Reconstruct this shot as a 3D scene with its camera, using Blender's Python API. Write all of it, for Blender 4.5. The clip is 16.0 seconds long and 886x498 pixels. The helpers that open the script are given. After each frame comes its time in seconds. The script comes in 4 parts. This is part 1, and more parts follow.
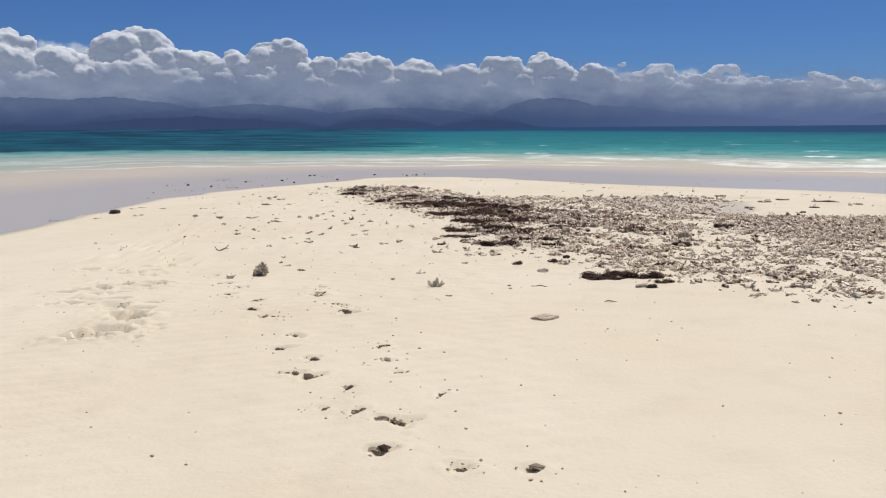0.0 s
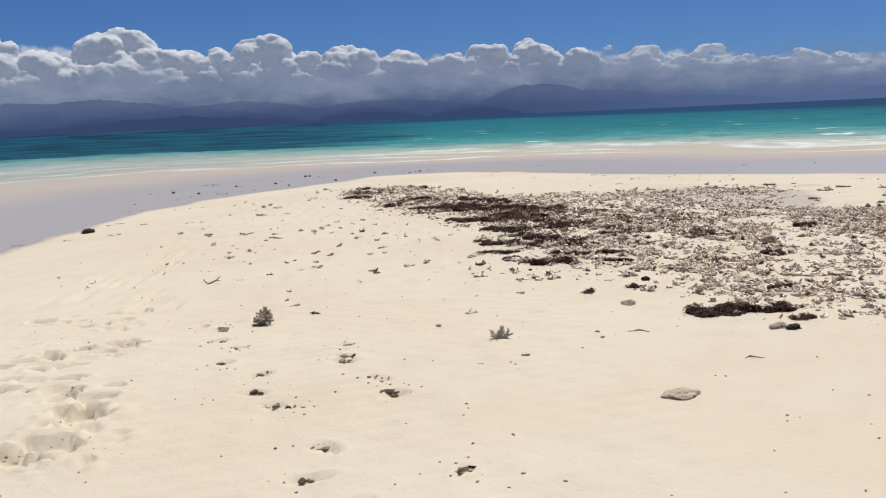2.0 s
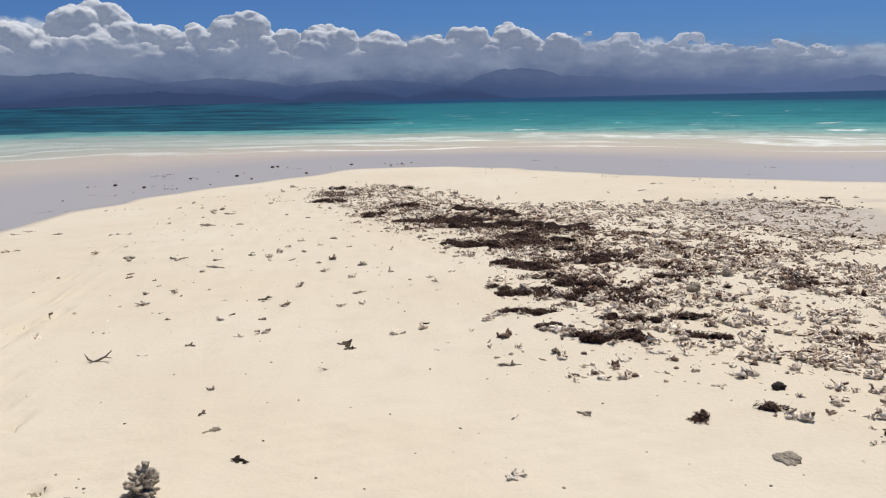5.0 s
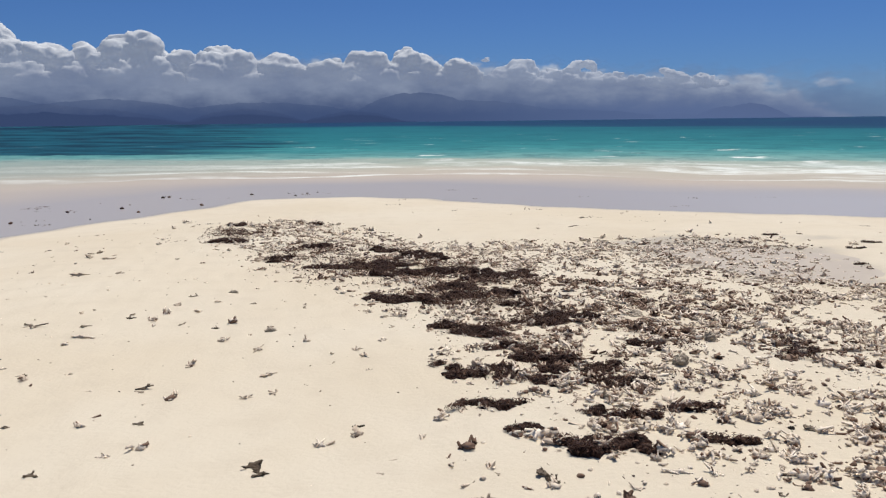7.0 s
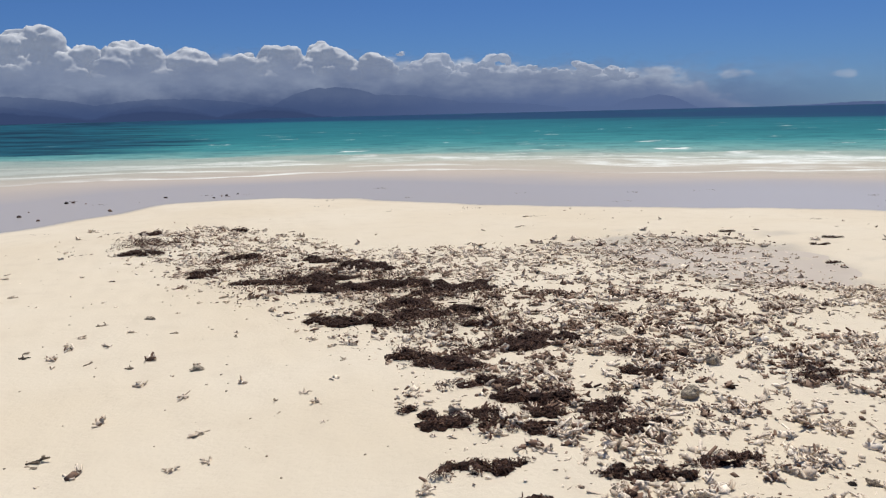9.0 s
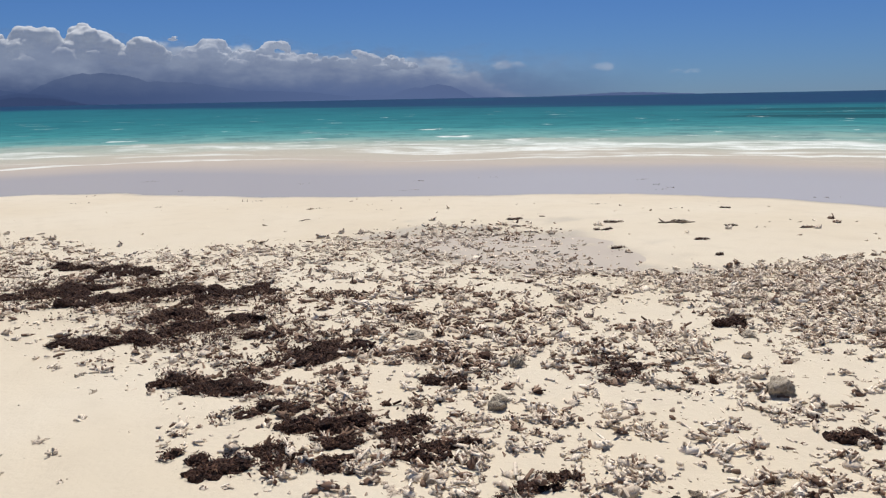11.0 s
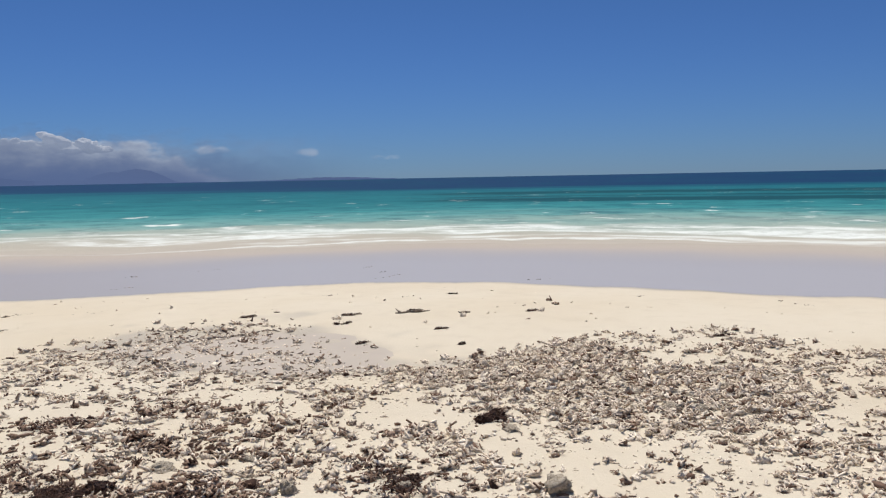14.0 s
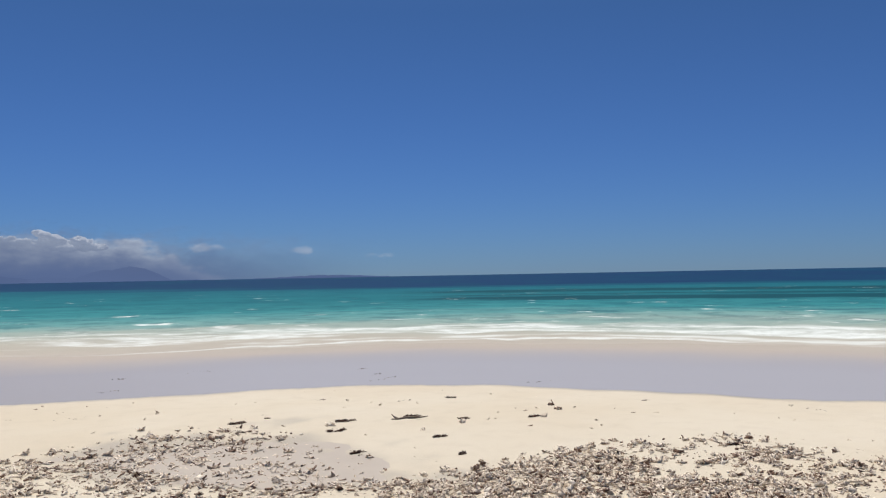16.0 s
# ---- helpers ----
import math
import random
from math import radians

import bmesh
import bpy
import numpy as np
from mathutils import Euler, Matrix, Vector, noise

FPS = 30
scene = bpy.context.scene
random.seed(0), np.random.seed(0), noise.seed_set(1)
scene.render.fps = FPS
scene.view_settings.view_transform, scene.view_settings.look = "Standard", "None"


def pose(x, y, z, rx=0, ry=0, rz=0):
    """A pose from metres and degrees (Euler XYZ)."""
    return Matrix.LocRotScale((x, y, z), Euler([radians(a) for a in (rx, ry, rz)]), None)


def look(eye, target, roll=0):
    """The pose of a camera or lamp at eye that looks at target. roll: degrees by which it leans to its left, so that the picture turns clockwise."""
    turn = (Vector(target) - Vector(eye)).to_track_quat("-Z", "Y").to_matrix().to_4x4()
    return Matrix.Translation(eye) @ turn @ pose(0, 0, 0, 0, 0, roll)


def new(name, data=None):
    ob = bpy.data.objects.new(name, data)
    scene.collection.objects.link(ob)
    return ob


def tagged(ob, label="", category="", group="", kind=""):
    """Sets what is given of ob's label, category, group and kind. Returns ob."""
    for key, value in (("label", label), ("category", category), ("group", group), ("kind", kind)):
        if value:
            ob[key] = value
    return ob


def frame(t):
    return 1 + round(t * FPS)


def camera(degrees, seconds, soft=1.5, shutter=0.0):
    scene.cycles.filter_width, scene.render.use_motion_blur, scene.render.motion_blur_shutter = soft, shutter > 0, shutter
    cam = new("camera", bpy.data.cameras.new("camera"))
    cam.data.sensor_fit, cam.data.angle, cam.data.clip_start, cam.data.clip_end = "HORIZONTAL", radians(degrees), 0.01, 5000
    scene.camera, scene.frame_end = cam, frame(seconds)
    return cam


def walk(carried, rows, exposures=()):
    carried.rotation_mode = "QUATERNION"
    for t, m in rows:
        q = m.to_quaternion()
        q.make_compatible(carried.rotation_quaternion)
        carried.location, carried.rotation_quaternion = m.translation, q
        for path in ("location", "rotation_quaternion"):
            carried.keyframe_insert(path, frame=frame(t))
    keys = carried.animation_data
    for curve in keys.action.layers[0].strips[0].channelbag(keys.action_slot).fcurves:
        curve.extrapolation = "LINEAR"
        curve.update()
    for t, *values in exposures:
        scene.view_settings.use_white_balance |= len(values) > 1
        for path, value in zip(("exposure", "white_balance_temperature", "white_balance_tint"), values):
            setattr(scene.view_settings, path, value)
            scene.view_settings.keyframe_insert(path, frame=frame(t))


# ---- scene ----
cam = camera(55.57, 16.0, soft=1.25)
PATH = [
    (0.0, look((-0.031, 0.087, 1.502), (-0.026, 9.984, 0.072), -0.38)),
    (0.5, look((-0.145, 0.586, 1.550), (-0.083, 10.483, 0.122), -1.11)),
    (1.0, look((-0.252, 1.091, 1.559), (-0.247, 10.981, 0.083), -1.73)),
    (1.5, look((-0.400, 1.620, 1.556), (-0.392, 11.501, 0.016), -2.12)),
    (2.0, look((-0.507, 2.089, 1.561), (-0.422, 11.968, 0.014), -2.59)),
    (2.5, look((-0.605, 2.597, 1.562), (-0.518, 12.479, 0.036), -1.78)),
    (3.0, look((-0.710, 3.085, 1.573), (-0.300, 12.938, -0.090), -1.53)),
    (3.2, look((-0.708, 3.262, 1.575), (-0.173, 13.104, -0.114), -1.67)),
    (5.3, look((-0.679, 5.341, 1.693), (-0.325, 15.179, -0.065), -1.15)),
    (5.5, look((-0.717, 5.521, 1.698), (-0.326, 15.364, -0.023), -1.10)),
    (6.0, look((-0.769, 5.905, 1.728), (-0.135, 15.754, 0.121), -1.32)),
    (6.5, look((-0.779, 6.287, 1.745), (0.222, 16.122, 0.239), -1.20)),
    (7.0, look((-0.830, 6.576, 1.741), (0.706, 16.342, 0.237), -0.68)),
    (7.5, look((-0.931, 6.854, 1.756), (0.903, 16.564, 0.218), -0.72)),
    (8.0, look((-0.957, 7.148, 1.758), (0.905, 16.853, 0.225), -1.17)),
    (8.2, look((-0.951, 7.264, 1.765), (0.950, 16.963, 0.244), -1.33)),
    (10.3, look((-0.835, 8.067, 1.709), (3.216, 17.039, -0.048), -1.23)),
    (10.5, look((-0.783, 8.114, 1.707), (3.503, 16.978, -0.046), -1.41)),
    (11.0, look((-0.673, 8.304, 1.709), (4.102, 16.911, -0.058), -1.07)),
    (11.5, look((-0.656, 8.432, 1.710), (4.702, 16.696, -0.021), -0.82)),
    (12.0, look((-0.666, 8.579, 1.731), (5.452, 16.334, 0.176), -1.07)),
    (12.5, look((-0.704, 8.653, 1.765), (5.954, 15.983, 0.370), -0.41)),
    (13.0, look((-0.719, 8.719, 1.785), (6.324, 15.710, 0.555), -0.31)),
    (13.5, look((-0.736, 8.745, 1.811), (6.580, 15.482, 0.773), -0.88)),
    (14.0, look((-0.725, 8.769, 1.821), (6.766, 15.340, 0.972), -1.09)),
    (14.5, look((-0.740, 8.751, 1.841), (6.831, 15.253, 1.202), -1.13)),
    (15.0, look((-0.736, 8.742, 1.854), (6.871, 15.222, 1.481), -1.02)),
    (15.5, look((-0.746, 8.743, 1.871), (6.846, 15.251, 1.789), -1.05)),
    (16.0, look((-0.531, 9.017, 1.855), (7.046, 15.535, 2.165), -1.07)),
]
walk(cam, PATH)

# ---- world, sun ----
SUN_EL, SUN_AZ = 66.0, 32.0
world = bpy.data.worlds.new("world")
scene.world = world
world.use_nodes = True
wn, wl = world.node_tree.nodes, world.node_tree.links
sky = wn.new("ShaderNodeTexSky")
sky.sky_type = "NISHITA"
sky.sun_disc = False
sky.sun_elevation, sky.sun_rotation = radians(SUN_EL), radians(SUN_AZ)
sky.altitude, sky.air_density, sky.dust_density, sky.ozone_density = 0.0, 1.0, 0.0, 2.0
wn["Background"].inputs["Strength"].default_value = 0.082
# clear dry trade-wind air: deeper blue than the model's, most of all low down
up = wn.new("ShaderNodeSeparateXYZ")
wl.new(wn.new("ShaderNodeTexCoord").outputs["Generated"], up.inputs[0])
deepen = wn.new("ShaderNodeValToRGB")
for stop, (p, c) in zip((deepen.color_ramp.elements[0], deepen.color_ramp.elements[1], deepen.color_ramp.elements.new(0.16)), ((0.0, (0.212, 0.384, 0.815)), (0.75, (0.56, 0.57, 0.64)), (0.3, (0.245, 0.402, 0.655)))):
    stop.position, stop.color = p, (*c, 1)
wl.new(up.outputs["Z"], deepen.inputs[0])
tint = wn.new("ShaderNodeMix")
tint.data_type, tint.blend_type = "RGBA", "MULTIPLY"
tint.inputs[0].default_value = 1.0
wl.new(sky.outputs[0], tint.inputs[6])
wl.new(deepen.outputs[0], tint.inputs[7])
wl.new(tint.outputs[2], wn["Background"].inputs["Color"])

sun = new("sun", bpy.data.lights.new("sun", "SUN"))
sun.data.energy, sun.data.angle, sun.data.color = 4.3, radians(0.53), (1.0, 0.96, 0.89)
sun_way = Vector((math.cos(radians(SUN_EL)) * math.sin(radians(SUN_AZ)), math.cos(radians(SUN_EL)) * math.cos(radians(SUN_AZ)), math.sin(radians(SUN_EL))))
sun.matrix_world = look(sun_way * 100, (0, 0, 0))
scene.view_settings.exposure = 0.0


# ---- materials ----
class Mat:
    """A node material with short ways to add and link nodes."""

    def __init__(self, name):
        self.m = bpy.data.materials.new(name)
        self.m.use_nodes = True
        self.t = self.m.node_tree
        self.b = self.t.nodes["Principled BSDF"]
        self.out = self.t.nodes["Material Output"]

    def put(self, socket, value):
        if isinstance(value, bpy.types.NodeSocket):
            self.t.links.new(value, socket)
        elif isinstance(value, (tuple, list)) and len(value) == 3 and socket.type == "RGBA":
            socket.default_value = (*value, 1)
        else:
            socket.default_value = value

    def node(self, kind, inputs=(), **settings):
        n = self.t.nodes.new("ShaderNode" + kind)
        for k, v in settings.items():
            setattr(n, k, v)
        for k, v in dict(inputs).items():
            self.put(n.inputs[k], v)
        return n

    def noise(self, scale, detail=3.0, vector=None, rough=0.55, distortion=0.0):
        n = self.node("TexNoise", {"Scale": scale, "Detail": detail, "Roughness": rough, "Distortion": distortion})
        self.put(n.inputs["Vector"], vector or self.coord())
        return n.outputs["Fac"]

    def coord(self):
        return self.node("TexCoord").outputs["Object"]

    def math(self, op, a, b=0.0, clamp=False):
        n = self.node("Math", operation=op, use_clamp=clamp)
        self.put(n.inputs[0], a)
        self.put(n.inputs[1], b)
        return n.outputs[0]

    def map(self, value, lo, hi, a=0.0, b=1.0, smooth=True):
        n = self.node("MapRange", interpolation_type="SMOOTHSTEP" if smooth else "LINEAR")
        for i, v in enumerate((value, lo, hi, a, b)):
            self.put(n.inputs[i], v)
        return n.outputs[0]

    def mix(self, fac, a, b):
        n = self.node("Mix", data_type="RGBA")
        self.put(n.inputs[0], fac)
        self.put(n.inputs[6], a)
        self.put(n.inputs[7], b)
        return n.outputs[2]

    def ramp(self, fac, stops):
        n = self.node("ValToRGB")
        cr = n.color_ramp
        while len(cr.elements) < len(stops):
            cr.elements.new(0.5)
        for e, (p, c) in zip(cr.elements, stops):
            e.position, e.color = p, (*c, 1)
        self.put(n.inputs[0], fac)
        return n.outputs[0]

    def attr(self, name):
        return self.node("Attribute", attribute_name=name).outputs["Fac"]

    def bump(self, height, strength, distance):
        n = self.node("Bump", {"Strength": strength, "Distance": distance, "Height": height})
        self.put(self.b.inputs["Normal"], n.outputs[0])
        return n.outputs[0]

    def base(self, color, rough, spec=0.3):
        self.put(self.b.inputs["Base Color"], color)
        self.put(self.b.inputs["Roughness"], rough)
        self.put(self.b.inputs["Specular IOR Level"], spec)


def sand_material():
    k = Mat("coral_sand")
    big, mid, fine = k.noise(0.35, 4), k.noise(3.0, 4), k.noise(420.0, 2)
    c = k.mix(k.map(big, 0.3, 0.7), (0.62, 0.53, 0.402), (0.65, 0.57, 0.45))
    c = k.mix(k.map(mid, 0.45, 0.75, 0, 0.35), c, (0.55, 0.465, 0.355))
    c = k.mix(k.map(fine, 0.62, 0.75, 0, 0.35), c, (0.40, 0.33, 0.24))
    wet = k.attr("wet")
    c = k.mix(k.map(wet, 0.0, 1.0, 0, 0.75), c, (0.30, 0.26, 0.22))
    k.base(c, k.map(wet, 0, 1, 0.95, 0.35), 0.15)
    h = k.math("ADD", k.math("MULTIPLY", k.noise(28.0, 4), 0.7), k.math("MULTIPLY", fine, 0.12))
    k.bump(h, 0.35, 0.02)
    return k.m


def sea_material():
    k = Mat("sea_water")
    e, a, far = k.attr("shore_distance"), k.attr("along"), k.attr("offing")

    def streaks(scale, along, detail=5, rough=0.6, out=1.0):
        return k.noise(scale, detail, k.node("CombineXYZ", {"X": k.math("MULTIPLY", e, out), "Y": k.math("MULTIPLY", a, along)}).outputs[0], rough)

    broad = streaks(0.06, 0.4, 4)
    deep = k.math("LOGARITHM", k.math("ADD", k.math("MULTIPLY", far, k.map(broad, 0.25, 0.75, 0.78, 1.25, False)), 1.0), 601.0)
    col = k.ramp(deep, [
        (0.00, (0.38, 0.35, 0.34)), (0.25, (0.38, 0.35, 0.345)), (0.33, (0.475, 0.405, 0.34)), (0.40, (0.46, 0.42, 0.345)),
        (0.465, (0.345, 0.40, 0.345)), (0.515, (0.15, 0.34, 0.32)), (0.560, (0.045, 0.235, 0.245)),
        (0.64, (0.020, 0.165, 0.190)), (0.87, (0.012, 0.125, 0.165)), (0.94, (0.008, 0.036, 0.105)),
    ])
    col = k.mix(k.math("MULTIPLY", k.map(a, 6, 18), k.map(e, 3.0, 8.0, 1, 0)), col, (0.415, 0.392, 0.395))
    # greyer, greener shallows over the darker bed on one side
    dull = k.math("MULTIPLY", k.math("MULTIPLY", k.map(a, -13, 3, 0.6, 0.0), k.map(e, 6, 12)), k.map(deep, 0.47, 0.56, 1, 0))
    col = k.mix(dull, col, (0.22, 0.285, 0.275))
    # long streaks whose width grows with their distance out
    inv = k.math("DIVIDE", 2400.0, k.math("ADD", e, 12.0))

    def bands(across, along, lo, hi, detail=4):
        return k.map(k.noise(1.0, detail, k.node("CombineXYZ", {"X": k.math("MULTIPLY", inv, across), "Y": k.math("MULTIPLY", a, along)}).outputs[0], 0.6), lo, hi)

    col = k.mix(k.math("MULTIPLY", bands(0.20, 0.35, 0.46, 0.66), k.map(e, 18, 30, 0, 0.45)), col, k.mix(0.6, col, (0.004, 0.07, 0.11)))
    # depth changes and the waves' shading, both painted as darker streaks
    swirl = k.math("MULTIPLY", k.map(streaks(0.22, 0.35), 0.45, 0.70), k.map(e, 16, 30, 0, 0.5))
    col = k.mix(swirl, col, k.mix(0.55, col, (0.006, 0.09, 0.12)))
    lines = k.math("MULTIPLY", k.map(streaks(0.7, 0.9, 5, 0.7), 0.46, 0.62), k.map(e, 14, 24, 0, 0.75))
    col = k.mix(lines, col, k.mix(0.5, col, (0.004, 0.06, 0.09)))
    # sea-grass and reef lying under the turquoise
    reef = k.math("MULTIPLY", k.map(k.math("ADD", streaks(0.05, 0.22, 6, 0.65, 1.3), k.math("MULTIPLY", k.attr("reef"), 0.16)), 0.50, 0.64), k.map(k.attr("reef"), 0.0, 0.5), True)
    bed = k.mix(k.map(a, 18, 24), k.mix(bands(0.26, 0.40, 0.36, 0.62, 5), (0.004, 0.022, 0.050), (0.009, 0.078, 0.120)), (0.007, 0.062, 0.082))
    col = k.mix(k.math("MULTIPLY", reef, 0.92), col, bed)
    # foam: the last thin line of the wash, the broken crests, scattered caps with painted sun glints
    line = k.math("ADD", e, k.map(streaks(0.09, 0.6, 4), 0.2, 0.8, -2.8, 2.8, False))
    fine = k.map(streaks(1.3, 0.7, 6, 0.7), 0.36, 0.58)
    f1 = k.math("MULTIPLY", k.map(k.math("ABSOLUTE", k.math("SUBTRACT", line, k.map(a, 11, 18, 8.6, 10.0))), 0.06, 0.42, 1, 0), k.math("MULTIPLY", k.map(a, -14, 2, 0.55, 1.0), k.math("MULTIPLY", k.map(streaks(0.22, 0.30), 0.38, 0.56, 0.12, 0.9), k.map(streaks(1.6, 0.8, 5, 0.7), 0.30, 0.55, 0.35, 1.0))))
    f3 = k.math("MULTIPLY", k.map(k.math("ABSOLUTE", k.math("SUBTRACT", line, 11.0)), 0.1, 0.8, 0.75, 0), k.map(streaks(0.28, 0.45), 0.48, 0.60))
    f2a = k.math("MULTIPLY", k.map(k.math("ABSOLUTE", k.math("SUBTRACT", line, 13.6)), 0.5, 1.5, 1, 0), k.map(k.math("ADD", streaks(0.21, 0.30, 6, 0.65), k.map(a, 12, 24, 0, 0.07)), 0.47, 0.56))
    f2b = k.math("MULTIPLY", k.map(k.math("ABSOLUTE", k.math("SUBTRACT", line, 16.2)), 0.5, 2.0, 1, 0), k.map(k.math("ADD", streaks(0.27, 0.42, 6, 0.65, 0.7), k.map(a, 12, 24, 0, 0.05)), 0.47, 0.57))
    f2 = k.math("MAXIMUM", f2a, f2b)
    f2 = k.math("MULTIPLY", f2, k.math("MULTIPLY", k.map(a, -9, 4, 0.22, 1.0), k.math("ADD", 0.45, k.math("MULTIPLY", fine, 0.55))))
    # white flecks: real caps, and the sun's sparkle painted in with them
    caps_and_glints = k.math("MULTIPLY", k.map(streaks(0.5, 0.9, 5, 0.62), k.map(e, 17, 34, 0.565, 0.64), 0.70), k.math("MULTIPLY", k.math("MULTIPLY", k.map(e, 15, 20), k.map(a, -8, 4, 0.1, 1.0)), k.map(e, 50, 120, 1, 0)))
    foam = k.math("MAXIMUM", k.math("MAXIMUM", f1, f2), k.math("MAXIMUM", f3, caps_and_glints))
    col = k.mix(k.math("MULTIPLY", foam, 0.88), col, (0.78, 0.80, 0.76))
    xyz = k.coord()
    film = k.map(e, 5.0, 12.0, 0.04, 1.0)
    h = k.math("MULTIPLY", k.math("ADD", k.noise(0.9, 4, xyz), k.math("MULTIPLY", k.noise(5.0, 3, xyz), 0.35)), film)
    n = k.bump(h, 0.6, 0.25)
    dif = k.node("BsdfDiffuse", {"Color": col, "Normal": n})
    gl = k.node("BsdfGlossy", {"Roughness": k.map(e, 3, 10, 0.16, 0.28), "Normal": n})
    mx = k.node("MixShader", {"Fac": k.math("MULTIPLY", k.map(e, 4.0, 9.5, 0.19, 0.05), k.map(foam, 0, 1, 1, 0.1))})
    k.t.links.new(dif.outputs[0], mx.inputs[1])
    k.t.links.new(gl.outputs[0], mx.inputs[2])
    k.t.links.new(mx.outputs[0], k.out.inputs["Surface"])
    return k.m


def coral_material(name, lo, hi, dark, spot=0.5):
    k = Mat(name)
    isl = k.node("NewGeometry").outputs["Random Per Island"]
    obj = k.node("ObjectInfo").outputs["Random"]
    rnd = k.math("FRACT", k.math("ADD", k.math("MULTIPLY", isl, 0.22), k.math("ADD", obj, k.attr("tone"))))
    c = k.mix(k.map(rnd, 0.0, 1.0, smooth=False), lo, hi)
    c = k.mix(k.map(k.math("FRACT", k.math("MULTIPLY", rnd, 7.31)), 0.80, 0.86), c, dark)
    c = k.mix(k.map(k.noise(52, 4), 0.50, 0.66, 0, spot), c, dark)
    k.base(c, 0.9, 0.15)
    k.bump(k.noise(160, 3), 0.6, 0.006)
    return k.m


def weed_material():
    k = Mat("dried_seaweed")
    isl = k.node("NewGeometry").outputs["Random Per Island"]
    c = k.ramp(isl, [(0.0, (0.022, 0.010, 0.007)), (0.5, (0.066, 0.026, 0.016)), (0.85, (0.115, 0.052, 0.030)), (1.0, (0.19, 0.10, 0.058))])
    c = k.mix(k.map(k.noise(25, 3), 0.5, 0.75, 0, 0.6), c, (0.10, 0.065, 0.042))
    k.base(c, 0.75, 0.25)
    return k.m


def plain_material(name, a, b, scale, rough=0.9, bump=0.5, depth=0.01):
    k = Mat(name)
    k.base(k.mix(k.map(k.noise(scale, 5), 0.35, 0.68), a, b), rough, 0.2)
    k.bump(k.noise(scale * 4, 4), bump, depth)
    return k.m


def haze_glow_material(name, color, glow, share):
    """Far land or cloud seen through kilometres of air: part surface, part glow painted in for scattered light."""
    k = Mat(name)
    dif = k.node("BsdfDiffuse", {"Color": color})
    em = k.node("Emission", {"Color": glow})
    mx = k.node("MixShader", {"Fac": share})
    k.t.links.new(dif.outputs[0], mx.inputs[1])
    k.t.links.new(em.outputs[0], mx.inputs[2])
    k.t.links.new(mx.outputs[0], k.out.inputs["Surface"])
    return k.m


def painted_haze_material(name, lo, hi, near, far, side=1.0, torn=0.85):
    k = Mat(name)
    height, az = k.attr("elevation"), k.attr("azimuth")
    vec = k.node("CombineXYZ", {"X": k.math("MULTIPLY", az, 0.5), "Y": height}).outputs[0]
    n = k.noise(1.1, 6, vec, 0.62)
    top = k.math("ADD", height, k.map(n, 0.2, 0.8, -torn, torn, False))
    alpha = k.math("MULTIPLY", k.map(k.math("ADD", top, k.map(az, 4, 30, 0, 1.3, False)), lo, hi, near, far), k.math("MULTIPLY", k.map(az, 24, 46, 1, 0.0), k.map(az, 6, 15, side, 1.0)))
    # haze light painted as glow, paler with height and towards the right
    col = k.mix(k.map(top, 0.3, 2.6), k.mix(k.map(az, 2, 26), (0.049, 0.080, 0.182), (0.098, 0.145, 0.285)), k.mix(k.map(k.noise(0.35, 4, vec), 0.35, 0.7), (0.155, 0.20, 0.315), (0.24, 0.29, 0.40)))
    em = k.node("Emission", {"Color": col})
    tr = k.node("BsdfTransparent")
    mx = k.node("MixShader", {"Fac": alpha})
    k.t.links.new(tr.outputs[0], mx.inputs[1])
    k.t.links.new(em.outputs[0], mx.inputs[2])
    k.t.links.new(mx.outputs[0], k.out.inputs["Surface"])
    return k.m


def sheet_material():
    """The bank's soft far side: one continuous glowing sheet of vapour behind the heaped heads."""
    k = Mat("painted_cloud_bank")
    under, az, height = k.attr("under"), k.attr("azimuth"), k.attr("elevation")
    vec = k.node("CombineXYZ", {"X": k.math("MULTIPLY", az, 0.8), "Y": k.math("MULTIPLY", height, 1.3)}).outputs[0]
    lumpy = k.math("ADD", k.map(k.noise(0.55, 6, vec, 0.6), 0.25, 0.75, -0.75, 0.75, False), under)
    alpha = k.math("MULTIPLY", k.map(lumpy, -0.25, 0.45), k.map(az, 24, 40, 1, 0.5))
    # sunlit tops and greyer undersides are painted into the sheet's glow
    col = k.mix(k.map(lumpy, 0.1, 1.3), (0.46, 0.52, 0.62), k.mix(k.noise(1.1, 5, vec), (0.19, 0.235, 0.345), (0.30, 0.35, 0.46)))
    em = k.node("Emission", {"Color": col})
    tr = k.node("BsdfTransparent")
    mx = k.node("MixShader", {"Fac": alpha})
    k.t.links.new(tr.outputs[0], mx.inputs[1])
    k.t.links.new(em.outputs[0], mx.inputs[2])
    k.t.links.new(mx.outputs[0], k.out.inputs["Surface"])
    return k.m


SAND, SEA = sand_material(), sea_material()
CORAL = coral_material("bleached_coral", (0.60, 0.485, 0.37), (0.94, 0.82, 0.675), (0.20, 0.125, 0.088), 0.50)
CORAL_GREY = coral_material("weathered_coral", (0.26, 0.205, 0.15), (0.44, 0.36, 0.27), (0.11, 0.08, 0.055), 0.55)
CORAL_DARK = coral_material("stained_coral", (0.12, 0.088, 0.06), (0.26, 0.20, 0.145), (0.045, 0.032, 0.022), 0.8)
CORAL_BROWN = coral_material("weed_stained_coral", (0.15, 0.088, 0.060), (0.42, 0.295, 0.215), (0.060, 0.033, 0.023), 0.45)
WEED = weed_material()
